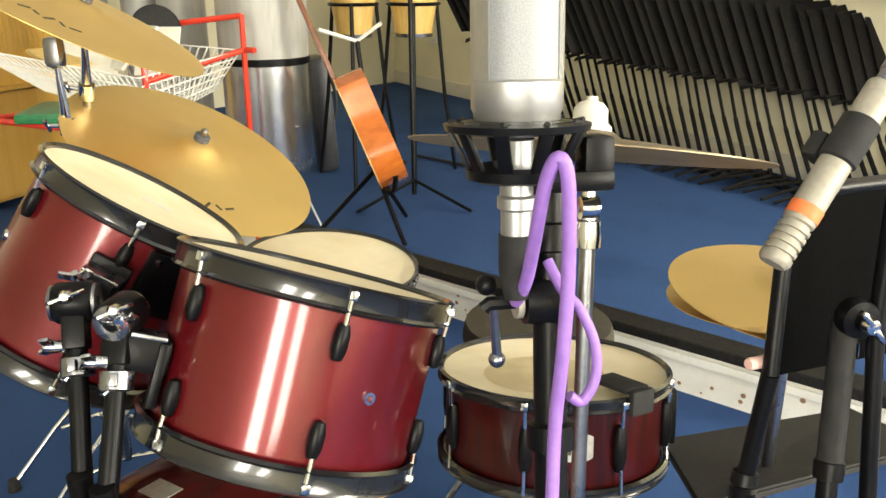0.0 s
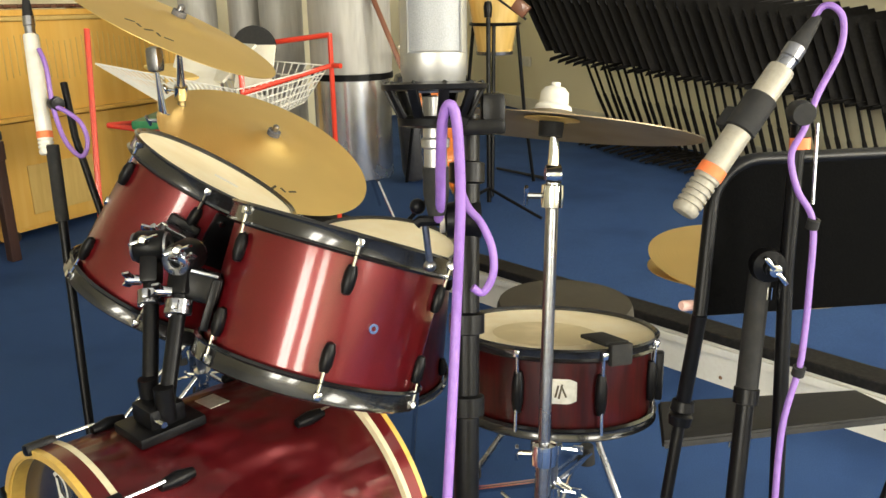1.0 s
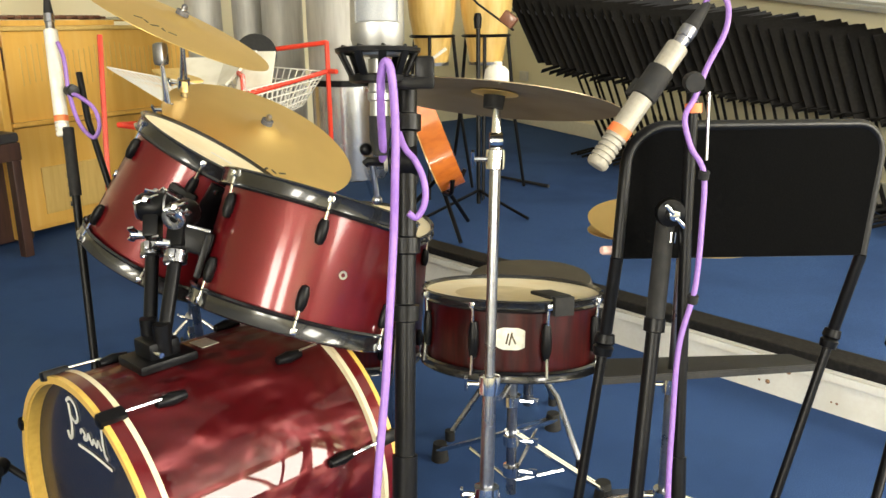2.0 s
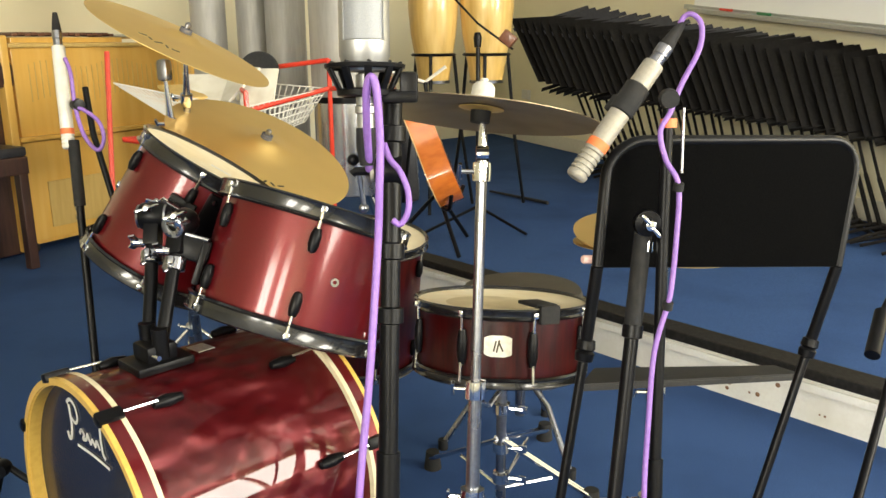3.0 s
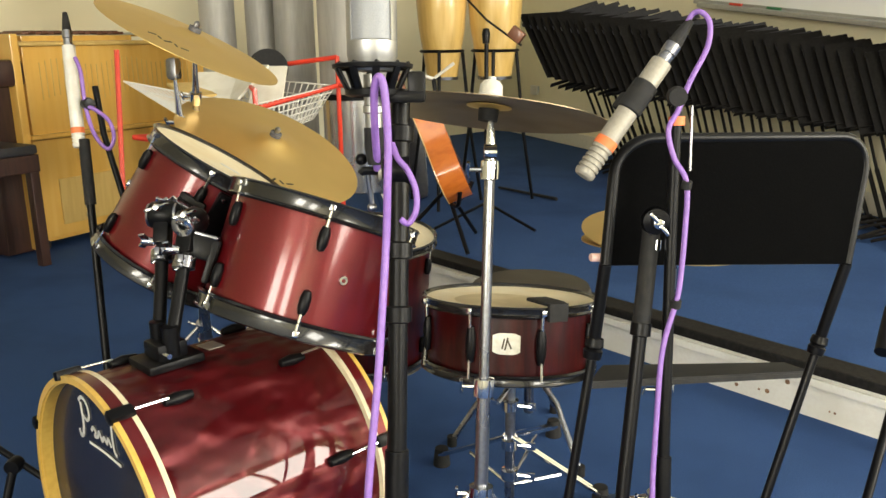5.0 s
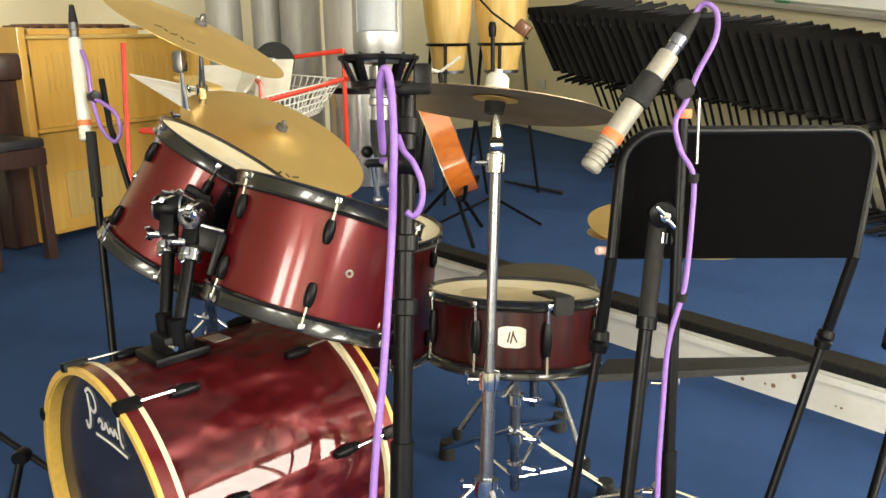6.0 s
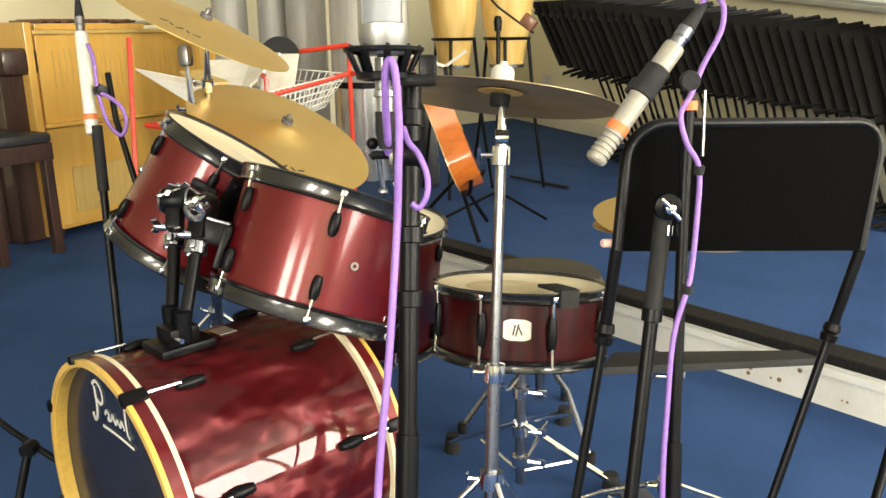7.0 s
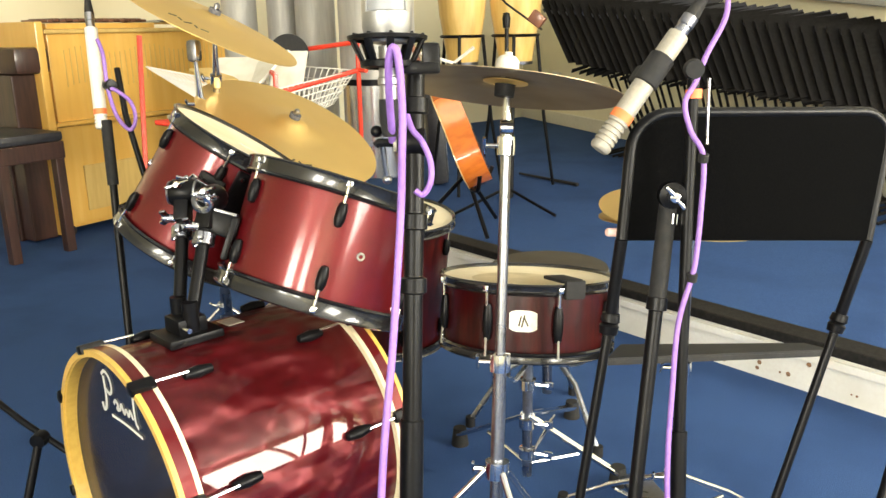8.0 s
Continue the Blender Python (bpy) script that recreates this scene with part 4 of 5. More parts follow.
part("collar_ring", lathe(B(), [(0.012, -0.01), (0.0165, -0.008), (0.0165, 0.008), (0.012, 0.01)], 18, axes((0.536, 1.198, 0.808), (0.04, 0.27, 0.97))), CHROME, bs, world=True)
part("base", lathe(B(), [(0, 0), (0.11, 0), (0.11, 0.012), (0.03, 0.025), (0, 0.025)], 36), BLACK, bs)
cable("purple_cable", [(0.568, 1.234, 1.15), (0.577, 1.238, 1.168), (0.59, 1.235, 1.170), (0.603, 1.233, 1.154), (0.602, 1.224, 1.118), (0.58, 1.203, 1.068), (0.566, 1.186, 1.026), (0.553, 1.173, 0.996), (0.564, 1.168, 0.954), (0.585, 1.164, 0.916), (0.587, 1.146, 0.84), (0.585, 1.127, 0.772), (0.581, 1.114, 0.739), (0.566, 1.088, 0.671), (0.564, 1.062, 0.57), (0.566, 1.026, 0.435), (0.585, 0.97, 0.2), (0.60, 0.88, 0.03), (0.70, 0.75, 0.005)], 0.0042, "purple microphone cable clipped to its stand", ((0.585, 1.163, 0.914), (0.581, 1.113, 0.738)))

# left microphone with its boom stand
LT, LB = Vector((-0.903, 1.58, 1.164)), Vector((-0.855, 1.52, 0.885))
lm, LX, LL = pencil_mic("pencil_microphone", LB, LT, 0.0155, "white pencil microphone pointing down at the toms", WHITEPLASTIC, 0.035)
foot = Vector((-0.69, 1.325, 0))
ls = thing("microphone_stand", at(*foot), "slim black microphone stand beside the bass drum", "microphone stand", "microphone stands")
part("lower_tube", tube(B(), [foot, (-0.757, 1.411, 0.378), (-0.818, 1.492, 0.75)], 0.0095, 12), BLACK, ls, world=True)
part("upper_tube", tube(B(), [(-0.818, 1.492, 0.75), (-0.844, 1.525, 0.905)], 0.0135, 12), RUBBER, ls, world=True)
part("boom", tube(B(), [(-0.83, 1.57, 1.03), (-0.80, 1.545, 0.92), (-0.748, 1.523, 0.78), (-0.69, 1.50, 0.62)], 0.0075, 10), BLACK, ls, world=True)
part("boom_clutch", lathe(B(), [(0, -0.015), (0.014, -0.013), (0.016, 0), (0.014, 0.013), (0, 0.015)], 16, axes((-0.832, 1.54, 0.99), (1, -0.5, 0))), BLACK, ls, world=True)
part("base", lathe(B(), [(0, 0), (0.10, 0), (0.10, 0.012), (0.03, 0.025), (0, 0.025)], 36), BLACK, ls)
cable("purple_cable", [(-0.862, 1.55, 1.10), (-0.842, 1.54, 1.063), (-0.832, 1.531, 0.984), (-0.806, 1.521, 0.917), (-0.773, 1.522, 0.884), (-0.761, 1.533, 0.91), (-0.775, 1.539, 0.95), (-0.81, 1.536, 0.977), (-0.83, 1.53, 0.985)], 0.005, "loop of purple cable on the slim stand")

# small boom in front of the bass drum
foot = Vector((-0.76, 0.98, 0))
kb = thing("boom_stand", at(*foot), "low black boom stand in front of the bass drum", "microphone stand", "microphone stands")
part("boom", tube(B(), [(-0.92, 1.10, 0.37), (-0.786, 1.09, 0.303), (-0.605, 1.10, 0.205)], 0.007, 10), BLACK, kb, world=True)
part("tube", tube(B(), [foot, (-0.735, 1.075, 0.27)], 0.009, 12), BLACK, kb, world=True)
part("clutch", lathe(B(), [(0, -0.016), (0.016, -0.014), (0.018, 0), (0.016, 0.014), (0, 0.016)], 16, axes((-0.735, 1.08, 0.275), (0.3, -1, 0))), BLACK, kb, world=True)
part("base", lathe(B(), [(0, 0), (0.08, 0), (0.08, 0.012), (0.02, 0.02), (0, 0.02)], 32), BLACK, kb)


# ---------------- black folding chair ----------------
def folding_chair():
    bl, br = Vector((0.463, 1.200, 0.768)), Vector((0.879, 1.515, 0.715))
    tl, tr = Vector((0.470, 1.245, 0.972)), Vector((0.905, 1.575, 0.948))
    s = thing("folding_chair", at(0.66, 1.35, 0), "black folding chair with rounded backrest on tube legs", "chair")
    ex, ey = (br - bl), (tl - bl)
    nrm = ex.cross(ey).normalized()
    def pt(a, b):
        return bl.lerp(br, a).lerp(tl.lerp(tr, a), b)
    outline = [pt(0.0, 0), pt(1, 0)]
    rad = 0.13
    for k in range(9):
        t = radians(90 * k / 8)
        outline.append(pt(1 - rad + rad * math.cos(t), 1 - 0.28 + 0.28 * math.sin(t)))
    for k in range(9):
        t = radians(90 + 90 * k / 8)
        outline.append(pt(rad + rad * math.cos(t), 1 - 0.28 + 0.28 * math.sin(t)))
    bm = B()
    fr = [bm.verts.new(p + nrm * 0.006) for p in outline]
    bk = [bm.verts.new(p - nrm * 0.006) for p in outline]
    bm.faces.new(fr)
    bm.faces.new(bk[::-1])
    for i in range(len(fr)):
        j = (i + 1) % len(fr)
        bm.faces.new((fr[j], fr[i], bk[i], bk[j]))
    bmesh.ops.recalc_face_normals(bm, faces=bm.faces[:])
    part("backrest", bm, PANEL, s, "matt black padded backrest", world=True, smooth=False)
    part("rim_tube", tube(B(), outline[1:] + [outline[0]], 0.0095, 12), BLACK, s, "glossy black rim tube", world=True)
    part("back_brace", tube(B(), [pt(0.02, 0.02), pt(0.98, 0.02)], 0.006, 10), BLACK, s, world=True)
    for top, col, low in ((bl, Vector((0.449, 1.196, 0.62)), Vector((0.385, 1.05, 0.0))), (br, Vector((0.845, 1.513, 0.548)), Vector((0.705, 1.36, 0.0)))):
        part("upper_leg", tube(B(), [top, col], 0.0105, 12), BLACK, s, world=True)
        part("lower_leg", tube(B(), [col, low], 0.0085, 12), BLACK, s, world=True)
        part("leg_collar", lathe(B(), [(0.0085, -0.02), (0.015, -0.018), (0.017, -0.004), (0.013, 0.0), (0.017, 0.004), (0.015, 0.018), (0.0085, 0.02)], 18, axes(col, top - low)), BLACK, s, world=True)
        part("rubber_foot", tube(B(), [low, low + (top - low).normalized() * 0.03], 0.013, 10), RUBBER, s, world=True)
    # seat, tipped up a little behind the legs
    near_l, near_r, far_l, far_r = Vector((0.427, 1.313, 0.505)), Vector((0.854, 1.606, 0.457)), Vector((0.417, 1.650, 0.403)), Vector((0.837, 1.918, 0.350))
    up = (near_r - near_l).cross(far_l - near_l).normalized()
    up = up if up.z > 0 else -up
    bm = B()
    quad = [near_l, near_r, far_r, far_l]
    hi, lo = [bm.verts.new(p) for p in quad], [bm.verts.new(p - up * 0.014) for p in quad]
    bm.faces.new(hi)
    bm.faces.new(lo[::-1])
    for k in range(4):
        bm.faces.new((hi[k], lo[k], lo[(k + 1) % 4], hi[(k + 1) % 4]))
    bmesh.ops.recalc_face_normals(bm, faces=bm.faces[:])
    bmesh.ops.bevel(bm, geom=bm.edges[:], offset=0.004, segments=2, affect="EDGES")
    part("seat", bm, RUBBER, s, "worn dark grey seat", world=True, smooth=False)
    pen = thing("marker_pen", axes((0.438, 1.203, 0.778), ex, (0, 0, 1)), "pale pink marker pen on the chair's edge", "pen")
    part("barrel", lathe(B(), [(0, 0), (0.006, 0.0), (0.0075, 0.003), (0.0075, 0.03), (0, 0.03)], 14), PINK, pen)
    part("cap", lathe(B(), [(0, 0.03), (0.0085, 0.03), (0.0085, 0.06), (0, 0.06)], 14), WHITEPLASTIC, pen)


folding_chair()

es = thing("boom_stand", at(0.923, 1.448, 0), "black stand with a slanted leg beside the folding chair", "microphone stand", "microphone stands")
part("leg", tube(B(), [(0.923, 1.448, 0.012), (1.198, 2.112, 0.792)], 0.0095, 12), BLACK, es, world=True)
part("rubber_foot", tube(B(), [(0.923, 1.448, 0.000), (0.923, 1.448, 0.032)], 0.014, 12), RUBBER, es, world=True)
part("counterweight", tube(B(), [(1.002, 1.711, 0.473), (1.033, 1.814, 0.540)], [0.016, 0.0155], 16), BLACK, es, world=True)
part("boom", tube(B(), [(1.028, 1.799, 0.530), (1.198, 2.112, 0.792)], 0.008, 12), BLACK, es, world=True)


# ---------------- back of the room ----------------
def music_stands():
    """A long row of nested stands; each desk leans over toward the next one."""
    top0, low0, top1, low1 = Vector((-0.654, 5.686, 1.280)), Vector((-0.410, 5.485, 0.858)), Vector((1.392, 4.690, 1.036)), Vector((1.508, 4.469, 0.606))
    wide0, wide1 = Vector((0.561, 0.204, 0.028)), Vector((0.229, 0.051, 0.043))
    foot0, foot1 = Vector((0.029, 6.024, 0.170)), Vector((1.676, 4.042, 0.170))
    rng = random.Random(7)
    n = 44
    for i in range(n):
        t = i / 34
        jit = Vector((rng.uniform(-0.008, 0.008), rng.uniform(-0.008, 0.008), rng.uniform(-0.012, 0.012)))
        ta, la, w = top0.lerp(top1, t) + jit, low0.lerp(low1, t) + jit, wide0.lerp(wide1, t)
        f = foot0.lerp(foot1, t) + Vector((jit.x, jit.y, 0))
        s = thing("music_stand", at(f.x, f.y, STAGE_Z), "black orchestral music stand nested in a long row", "music stand", "row of nested music stands")
        ex, ez = w.normalized(), (ta - la).normalized()
        w *= 1 + rng.uniform(-0.06, 0.06)
        nm = ex.cross(ez).normalized()
        quad = [la, la + w, ta + w, ta]
        bm = B()
        a, b = [bm.verts.new(p + nm * 0.002) for p in quad], [bm.verts.new(p - nm * 0.002) for p in quad]
        bm.faces.new(a)
        bm.faces.new(b[::-1])
        for k in range(4):
            bm.faces.new((a[k], b[k], b[(k + 1) % 4], a[(k + 1) % 4]))
        bmesh.ops.recalc_face_normals(bm, faces=bm.faces[:])
        part("desk", bm, STANDBLACK, s, world=True, smooth=False)
        bend = -nm if nm.x > 0 else nm
        part("lip", box(B(), (w.length, 0.045, 0.004), axes(la + w * 0.5 - bend * 0.024, ez, ex)), STANDBLACK, s, world=True, smooth=False)
        part("top_flange", box(B(), (w.length, 0.004, 0.028), axes(ta + w * 0.5 + bend * 0.0045 - ez * 0.014, ez, ex)), LEATHER, s, world=True, smooth=False)
        head = la + w * 0.42 + ez * 0.12
        mid = head.lerp(f, 0.5)
        part("upper_tube", tube(B(), [head, mid], 0.0085, 8), STANDBLACK, s, world=True)
        part("lower_tube", tube(B(), [mid, f + Vector((0, 0, 0.05))], 0.0115, 8), STANDBLACK, s, world=True)
        for k in range(3):
            g = radians(190 + 120 * k + rng.uniform(-12, 12))
            part("foot", tube(B(), [f + Vector((0, 0, 0.07)), f + Vector((0.13 * math.cos(g), 0.13 * math.sin(g), 0.05)), f + Vector((0.27 * math.cos(g), 0.27 * math.sin(g), 0.010))], 0.009, 6), STANDBLACK, s, world=True)


music_stands()


def whiteboard():
    m = WALLM @ at(2.56, -0.02, 1.325) @ Matrix.Rotation(radians(6), 4, "Y")
    w = thing("whiteboard", m, "white wall board with a grey aluminium pen tray", "whiteboard")
    part("panel", box(B(), (2.3, 0.02, 1.2), at(1.1, 0, 0.62), 0.003), BOARD, w, smooth=False)
    part("frame", box(B(), (2.4, 0.026, 0.03), at(1.05, -0.002, 0.015), 0.004), ALU, w, smooth=False)
    part("frame", box(B(), (2.4, 0.026, 0.03), at(1.05, -0.002, 1.24), 0.004), ALU, w, smooth=False)
    part("pen_tray", box(B(), (2.2, 0.09, 0.03), at(1.1, -0.057, 0.0), 0.006), ALU, w, smooth=False)
    for x, mt in ((0.28, REDPAINT), (0.62, GREEN)):
        p = thing("marker_pen", m @ at(x, -0.06, 0.024) @ Matrix.Rotation(radians(90), 4, "Y"), "marker pen lying in the board's tray", "pen", "pens in the tray")
        part("barrel", lathe(B(), [(0, 0), (0.008, 0), (0.008, 0.11), (0, 0.11)], 12), mt, p)


whiteboard()

sock = thing("wall_socket", WALLM @ at(0.034, -0.012, 0.625), "white plastic wall socket above the skirting", "socket")
part("plate", box(B(), (0.15, 0.024, 0.09), None, 0.006), WHITEPLASTIC, sock)


def congas():
    for x, y, sc in ((-0.83, 4.43, 1.0), (-0.545, 4.53, 1.08)):
        c = thing("conga", at(x, y, 0.90), "yellow wooden conga drum on a black stand", "conga drum", "pair of congas")
        part("shell", lathe(B(), [(0.085 * sc, 0), (0.10 * sc, 0.1), (0.13 * sc, 0.28), (0.142 * sc, 0.42), (0.138 * sc, 0.58), (0.12 * sc, 0.72), (0.112 * sc, 0.72), (0.13 * sc, 0.58), (0.08 * sc, 0.0)], 44, closed=True), CONGA, c)
        part("head", lathe(B(), [(0.124 * sc, 0.70), (0.122 * sc, 0.725), (0, 0.727)], 40), HEADM, c)
        part("rim", lathe(B(), [(0.123 * sc, 0.69), (0.13 * sc, 0.695), (0.13 * sc, 0.715), (0.123 * sc, 0.72)], 40, closed=True), CHROME, c)
        part("bottom_band", lathe(B(), [(0.086 * sc, 0.0), (0.09 * sc, 0.0), (0.092 * sc, 0.018), (0.088 * sc, 0.018)], 40, closed=True), DULLCHROME, c)
        for k in range(5):
            part("lug", box(B(), (0.012, 0.02, 0.09), rz(72 * k) @ at(0.138 * sc, 0, 0.6), 0.003), CHROME, c)
    s = thing("conga_stand", at(-0.66, 4.45, STAGE_Z), "black steel stand that holds both congas", "drum stand")
    for x, y, sc in ((-0.83, 4.43, 1.0), (-0.545, 4.53, 1.08)):
        part("ring", lathe(B(), [(0.122 * sc, -0.008), (0.13 * sc, 0), (0.122 * sc, 0.008), (0.116 * sc, 0)], 36, at(x, y, 1.06), closed=True), BLACK, s, world=True)
        for k in range(3):
            a = radians(40 + 120 * k)
            px, py = x + 0.126 * sc * math.cos(a), y + 0.126 * sc * math.sin(a)
            part("leg", tube(B(), [(px, py, 1.06), (px + 0.05 * math.cos(a), py + 0.05 * math.sin(a), 0.6), (px + 0.12 * math.cos(a), py + 0.12 * math.sin(a), STAGE_Z + 0.008)], 0.010, 8), BLACK, s, world=True)
    # slim music stand with a small wooden box before the congas
    b = thing("percussion_stand", at(-0.45, 3.97, STAGE_Z), "slim black stand with a slanted arm and wooden block", "percussion stand")
    part("pole", tube(B(), [(-0.45, 3.97, STAGE_Z + 0.05), (-0.475, 4.06, 1.10)], 0.011, 10), BLACK, b, world=True)
    part("joint", lathe(B(), [(0, -0.03), (0.018, -0.028), (0.022, 0.02), (0.016, 0.045), (0, 0.05)], 14, at(-0.477, 4.06, 1.13)), BLACK, b, world=True)
    part("arm", tube(B(), [(-0.62, 4.08, 1.36), (-0.477, 4.065, 1.22), (-0.30, 4.10, 1.09)], 0.006, 8), BLACK, b, world=True)
    part("wood_block", box(B(), (0.075, 0.05, 0.06), at(-0.325, 4.10, 1.145) @ Matrix.Rotation(radians(38), 4, "Y"), 0.005), MAHOGANY, b, "brown wooden block", world=True)
    for k in range(3):
        a = radians(-20 + 120 * k)
        part("foot", tube(B(), [(-0.45, 3.97, STAGE_Z + 0.12), (-0.45 + 0.3 * math.cos(a), 3.97 + 0.3 * math.sin(a), STAGE_Z + 0.008)], 0.008, 8), BLACK, b, world=True)


congas()


def guitar():
    low, neck, head = Vector((-0.425, 3.41, 0.415)), Vector((-0.62, 3.47, 0.83)), Vector((-0.775, 3.55, 1.34))
    ax = (neck - low).normalized()
    m = axes(low, ax, (-0.55, -0.15, -0.1))
    g = thing("acoustic_guitar", m, "orange acoustic guitar standing side-on on a stand", "guitar")
    # local: z up the body, y across the width, x through the depth
    prof = [(0.0, 0.03), (0.03, 0.13), (0.09, 0.185), (0.15, 0.19), (0.21, 0.16), (0.26, 0.13), (0.30, 0.125), (0.36, 0.14), (0.41, 0.135), (0.45, 0.09), (0.465, 0.03)]
    prof = [(z, w) for z, w in prof]
    pts = [(w, z) for z, w in prof] + [(-w, z) for z, w in prof[::-1]]
    bm = B()
    fr = [bm.verts.new((0.056, w, z)) for w, z in pts]
    bk = [bm.verts.new((-0.056, w, z)) for w, z in pts]
    for i in range(len(pts)):
        j = (i + 1) % len(pts)
        bm.faces.new((fr[i], fr[j], bk[j], bk[i]))
    bm.faces.new(bk[::-1])
    bmesh.ops.recalc_face_normals(bm, faces=bm.faces[:])
    part("body", bm, GUITARSIDE, g)
    bm = B()
    fr = [bm.verts.new((0.061, w * 1.01, z)) for w, z in pts]
    bk = [bm.verts.new((0.056, w * 1.01, z)) for w, z in pts]
    bm.faces.new(fr)
    for i in range(len(pts)):
        j = (i + 1) % len(pts)
        bm.faces.new((fr[i], fr[j], bk[j], bk[i]))
    bmesh.ops.recalc_face_normals(bm, faces=bm.faces[:])
    part("top", bm, SPRUCE, g, "pale spruce top", smooth=False)
    part("bridge", box(B(), (0.012, 0.16, 0.03), at(0.067, 0, 0.12), 0.004), DARKWOOD, g)
    part("neck", box(B(), (0.022, 0.05, 0.48), at(0.056, 0, 0.69), 0.008), MAHOGANY, g)
    part("headstock", box(B(), (0.018, 0.075, 0.17), at(0.046, 0, 1.0) @ Matrix.Rotation(radians(10), 4, "Y"), 0.006), MAHOGANY, g)
    for k in range(6):
        part("tuning_peg", box(B(), (0.01, 0.02, 0.012), at(0.035, (0.047 if k % 2 else -0.047), 0.95 + 0.045 * (k // 2)), 0.003), CHROME, g)
    s = thing("guitar_stand", at(-0.47, 3.47, STAGE_Z), "black tubular guitar stand on the stage", "guitar stand")
    part("upright", tube(B(), [(-0.53, 3.52, STAGE_Z + 0.25), (-0.60, 3.56, 0.95)], 0.010, 8), BLACK, s, world=True)
    part("cradle", tube(B(), curve_points([(-0.40, 3.30, 0.47), (-0.42, 3.33, 0.40), (-0.50, 3.48, 0.385), (-0.45, 3.56, 0.40), (-0.42, 3.58, 0.47)], 4), 0.010, 8), BLACK, s, world=True)
    part("neck_yoke", tube(B(), [(-0.72, 3.44, 1.0), (-0.60, 3.56, 0.95), (-0.50, 3.56, 1.02)], 0.008, 8), WHITEPLASTIC, s, "pale neck yoke", world=True)
    for k in range(3):
        a = radians(-50 + 120 * k)
        part("leg", tube(B(), [(-0.53, 3.52, STAGE_Z + 0.27), (-0.53 + 0.24 * math.cos(a), 3.52 + 0.24 * math.sin(a), STAGE_Z + 0.010)], 0.010, 8), BLACK, s, world=True)


guitar()


bag = thing("gig_bag", at(-1.074, 4.622, STAGE_Z) @ rz(25), "black padded gig bag standing behind the guitar", "instrument bag")
bm = box(B(), (0.11, 0.20, 0.62), at(0, 0, 0.31) @ Matrix.Rotation(radians(-4), 4, "Y"), 0.04)
part("body", bm, LEATHER, bag)
part("zip", box(B(), (0.004, 0.008, 0.5), at(0.058, -0.03, 0.32) @ Matrix.Rotation(radians(-4), 4, "Y"), 0.001), DULLCHROME, bag, "thin metal zip", smooth=False)
part("strap", tube(B(), curve_points([(0.05, 0.04, 0.52), (0.085, 0.05, 0.42), (0.085, 0.05, 0.30), (0.05, 0.04, 0.2)], 4), 0.009, 8), LEATHER, bag)


def silver_drum(x, y):
    c = thing("tall_silver_drum", at(x, y, 0.40), "tall shiny silver drum in two stacked shells on a tripod", "drum")
    for z0, z1, r, mt in ((0.0, 0.455, 0.176, SILVERTUBE), (0.475, 1.02, 0.184, GREYTUBE)):
        part("shell", lathe(B(), [(r - 0.006, z0), (r, z0 + 0.006), (r, z1 - 0.006), (r - 0.006, z1), (r - 0.012, z1), (r - 0.012, z0)], 64, closed=True), mt, c)
    part("band", lathe(B(), [(0.172, 0.45), (0.188, 0.452), (0.188, 0.478), (0.172, 0.48)], 64, closed=True), BLACK, c, "black joint band")
    part("lid", lathe(B(), [(0.174, 1.012), (0.174, 1.02), (0, 1.025)], 48), HEADM, c)
    for k in range(3):
        a = radians(-30 + 120 * k)
        part("leg", tube(B(), [(0.15 * math.cos(a), 0.15 * math.sin(a), 0.0), (0.30 * math.cos(a), 0.30 * math.sin(a), STAGE_Z - 0.40 + 0.01)], 0.007, 8), CHROME, c)
        part("lug", box(B(), (0.012, 0.02, 0.012), rz(-30 + 120 * k) @ at(0.178, 0, 0.2), 0.003), CHROME, c)


silver_drum(-1.02, 3.65)
for x, y, r, mt in ((-1.914, 3.858, 0.093, GREYTUBE), (-1.745, 4.02, 0.082, GREYTUBE), (-1.521, 3.98, 0.107, GREYTUBE)):
    d = thing("tall_grey_tube", at(x, y, STAGE_Z if V.dot(Vector((x, y, 0))) > STAGE_V else 0), "tall grey painted tube drum standing by the wall", "tube drum", "grey tubes by the wall")
    h = 1.62
    part("shell", lathe(B(), [(r - 0.008, 0), (r, 0.004), (r, h), (r - 0.008, h + 0.004), (r - 0.014, h), (r - 0.014, 0.0)], 40, closed=True), mt, d)
    part("band", lathe(B(), [(r, 0.62), (r + 0.004, 0.622), (r + 0.004, 0.64), (r, 0.642)], 40, closed=True), DULLCHROME, d)


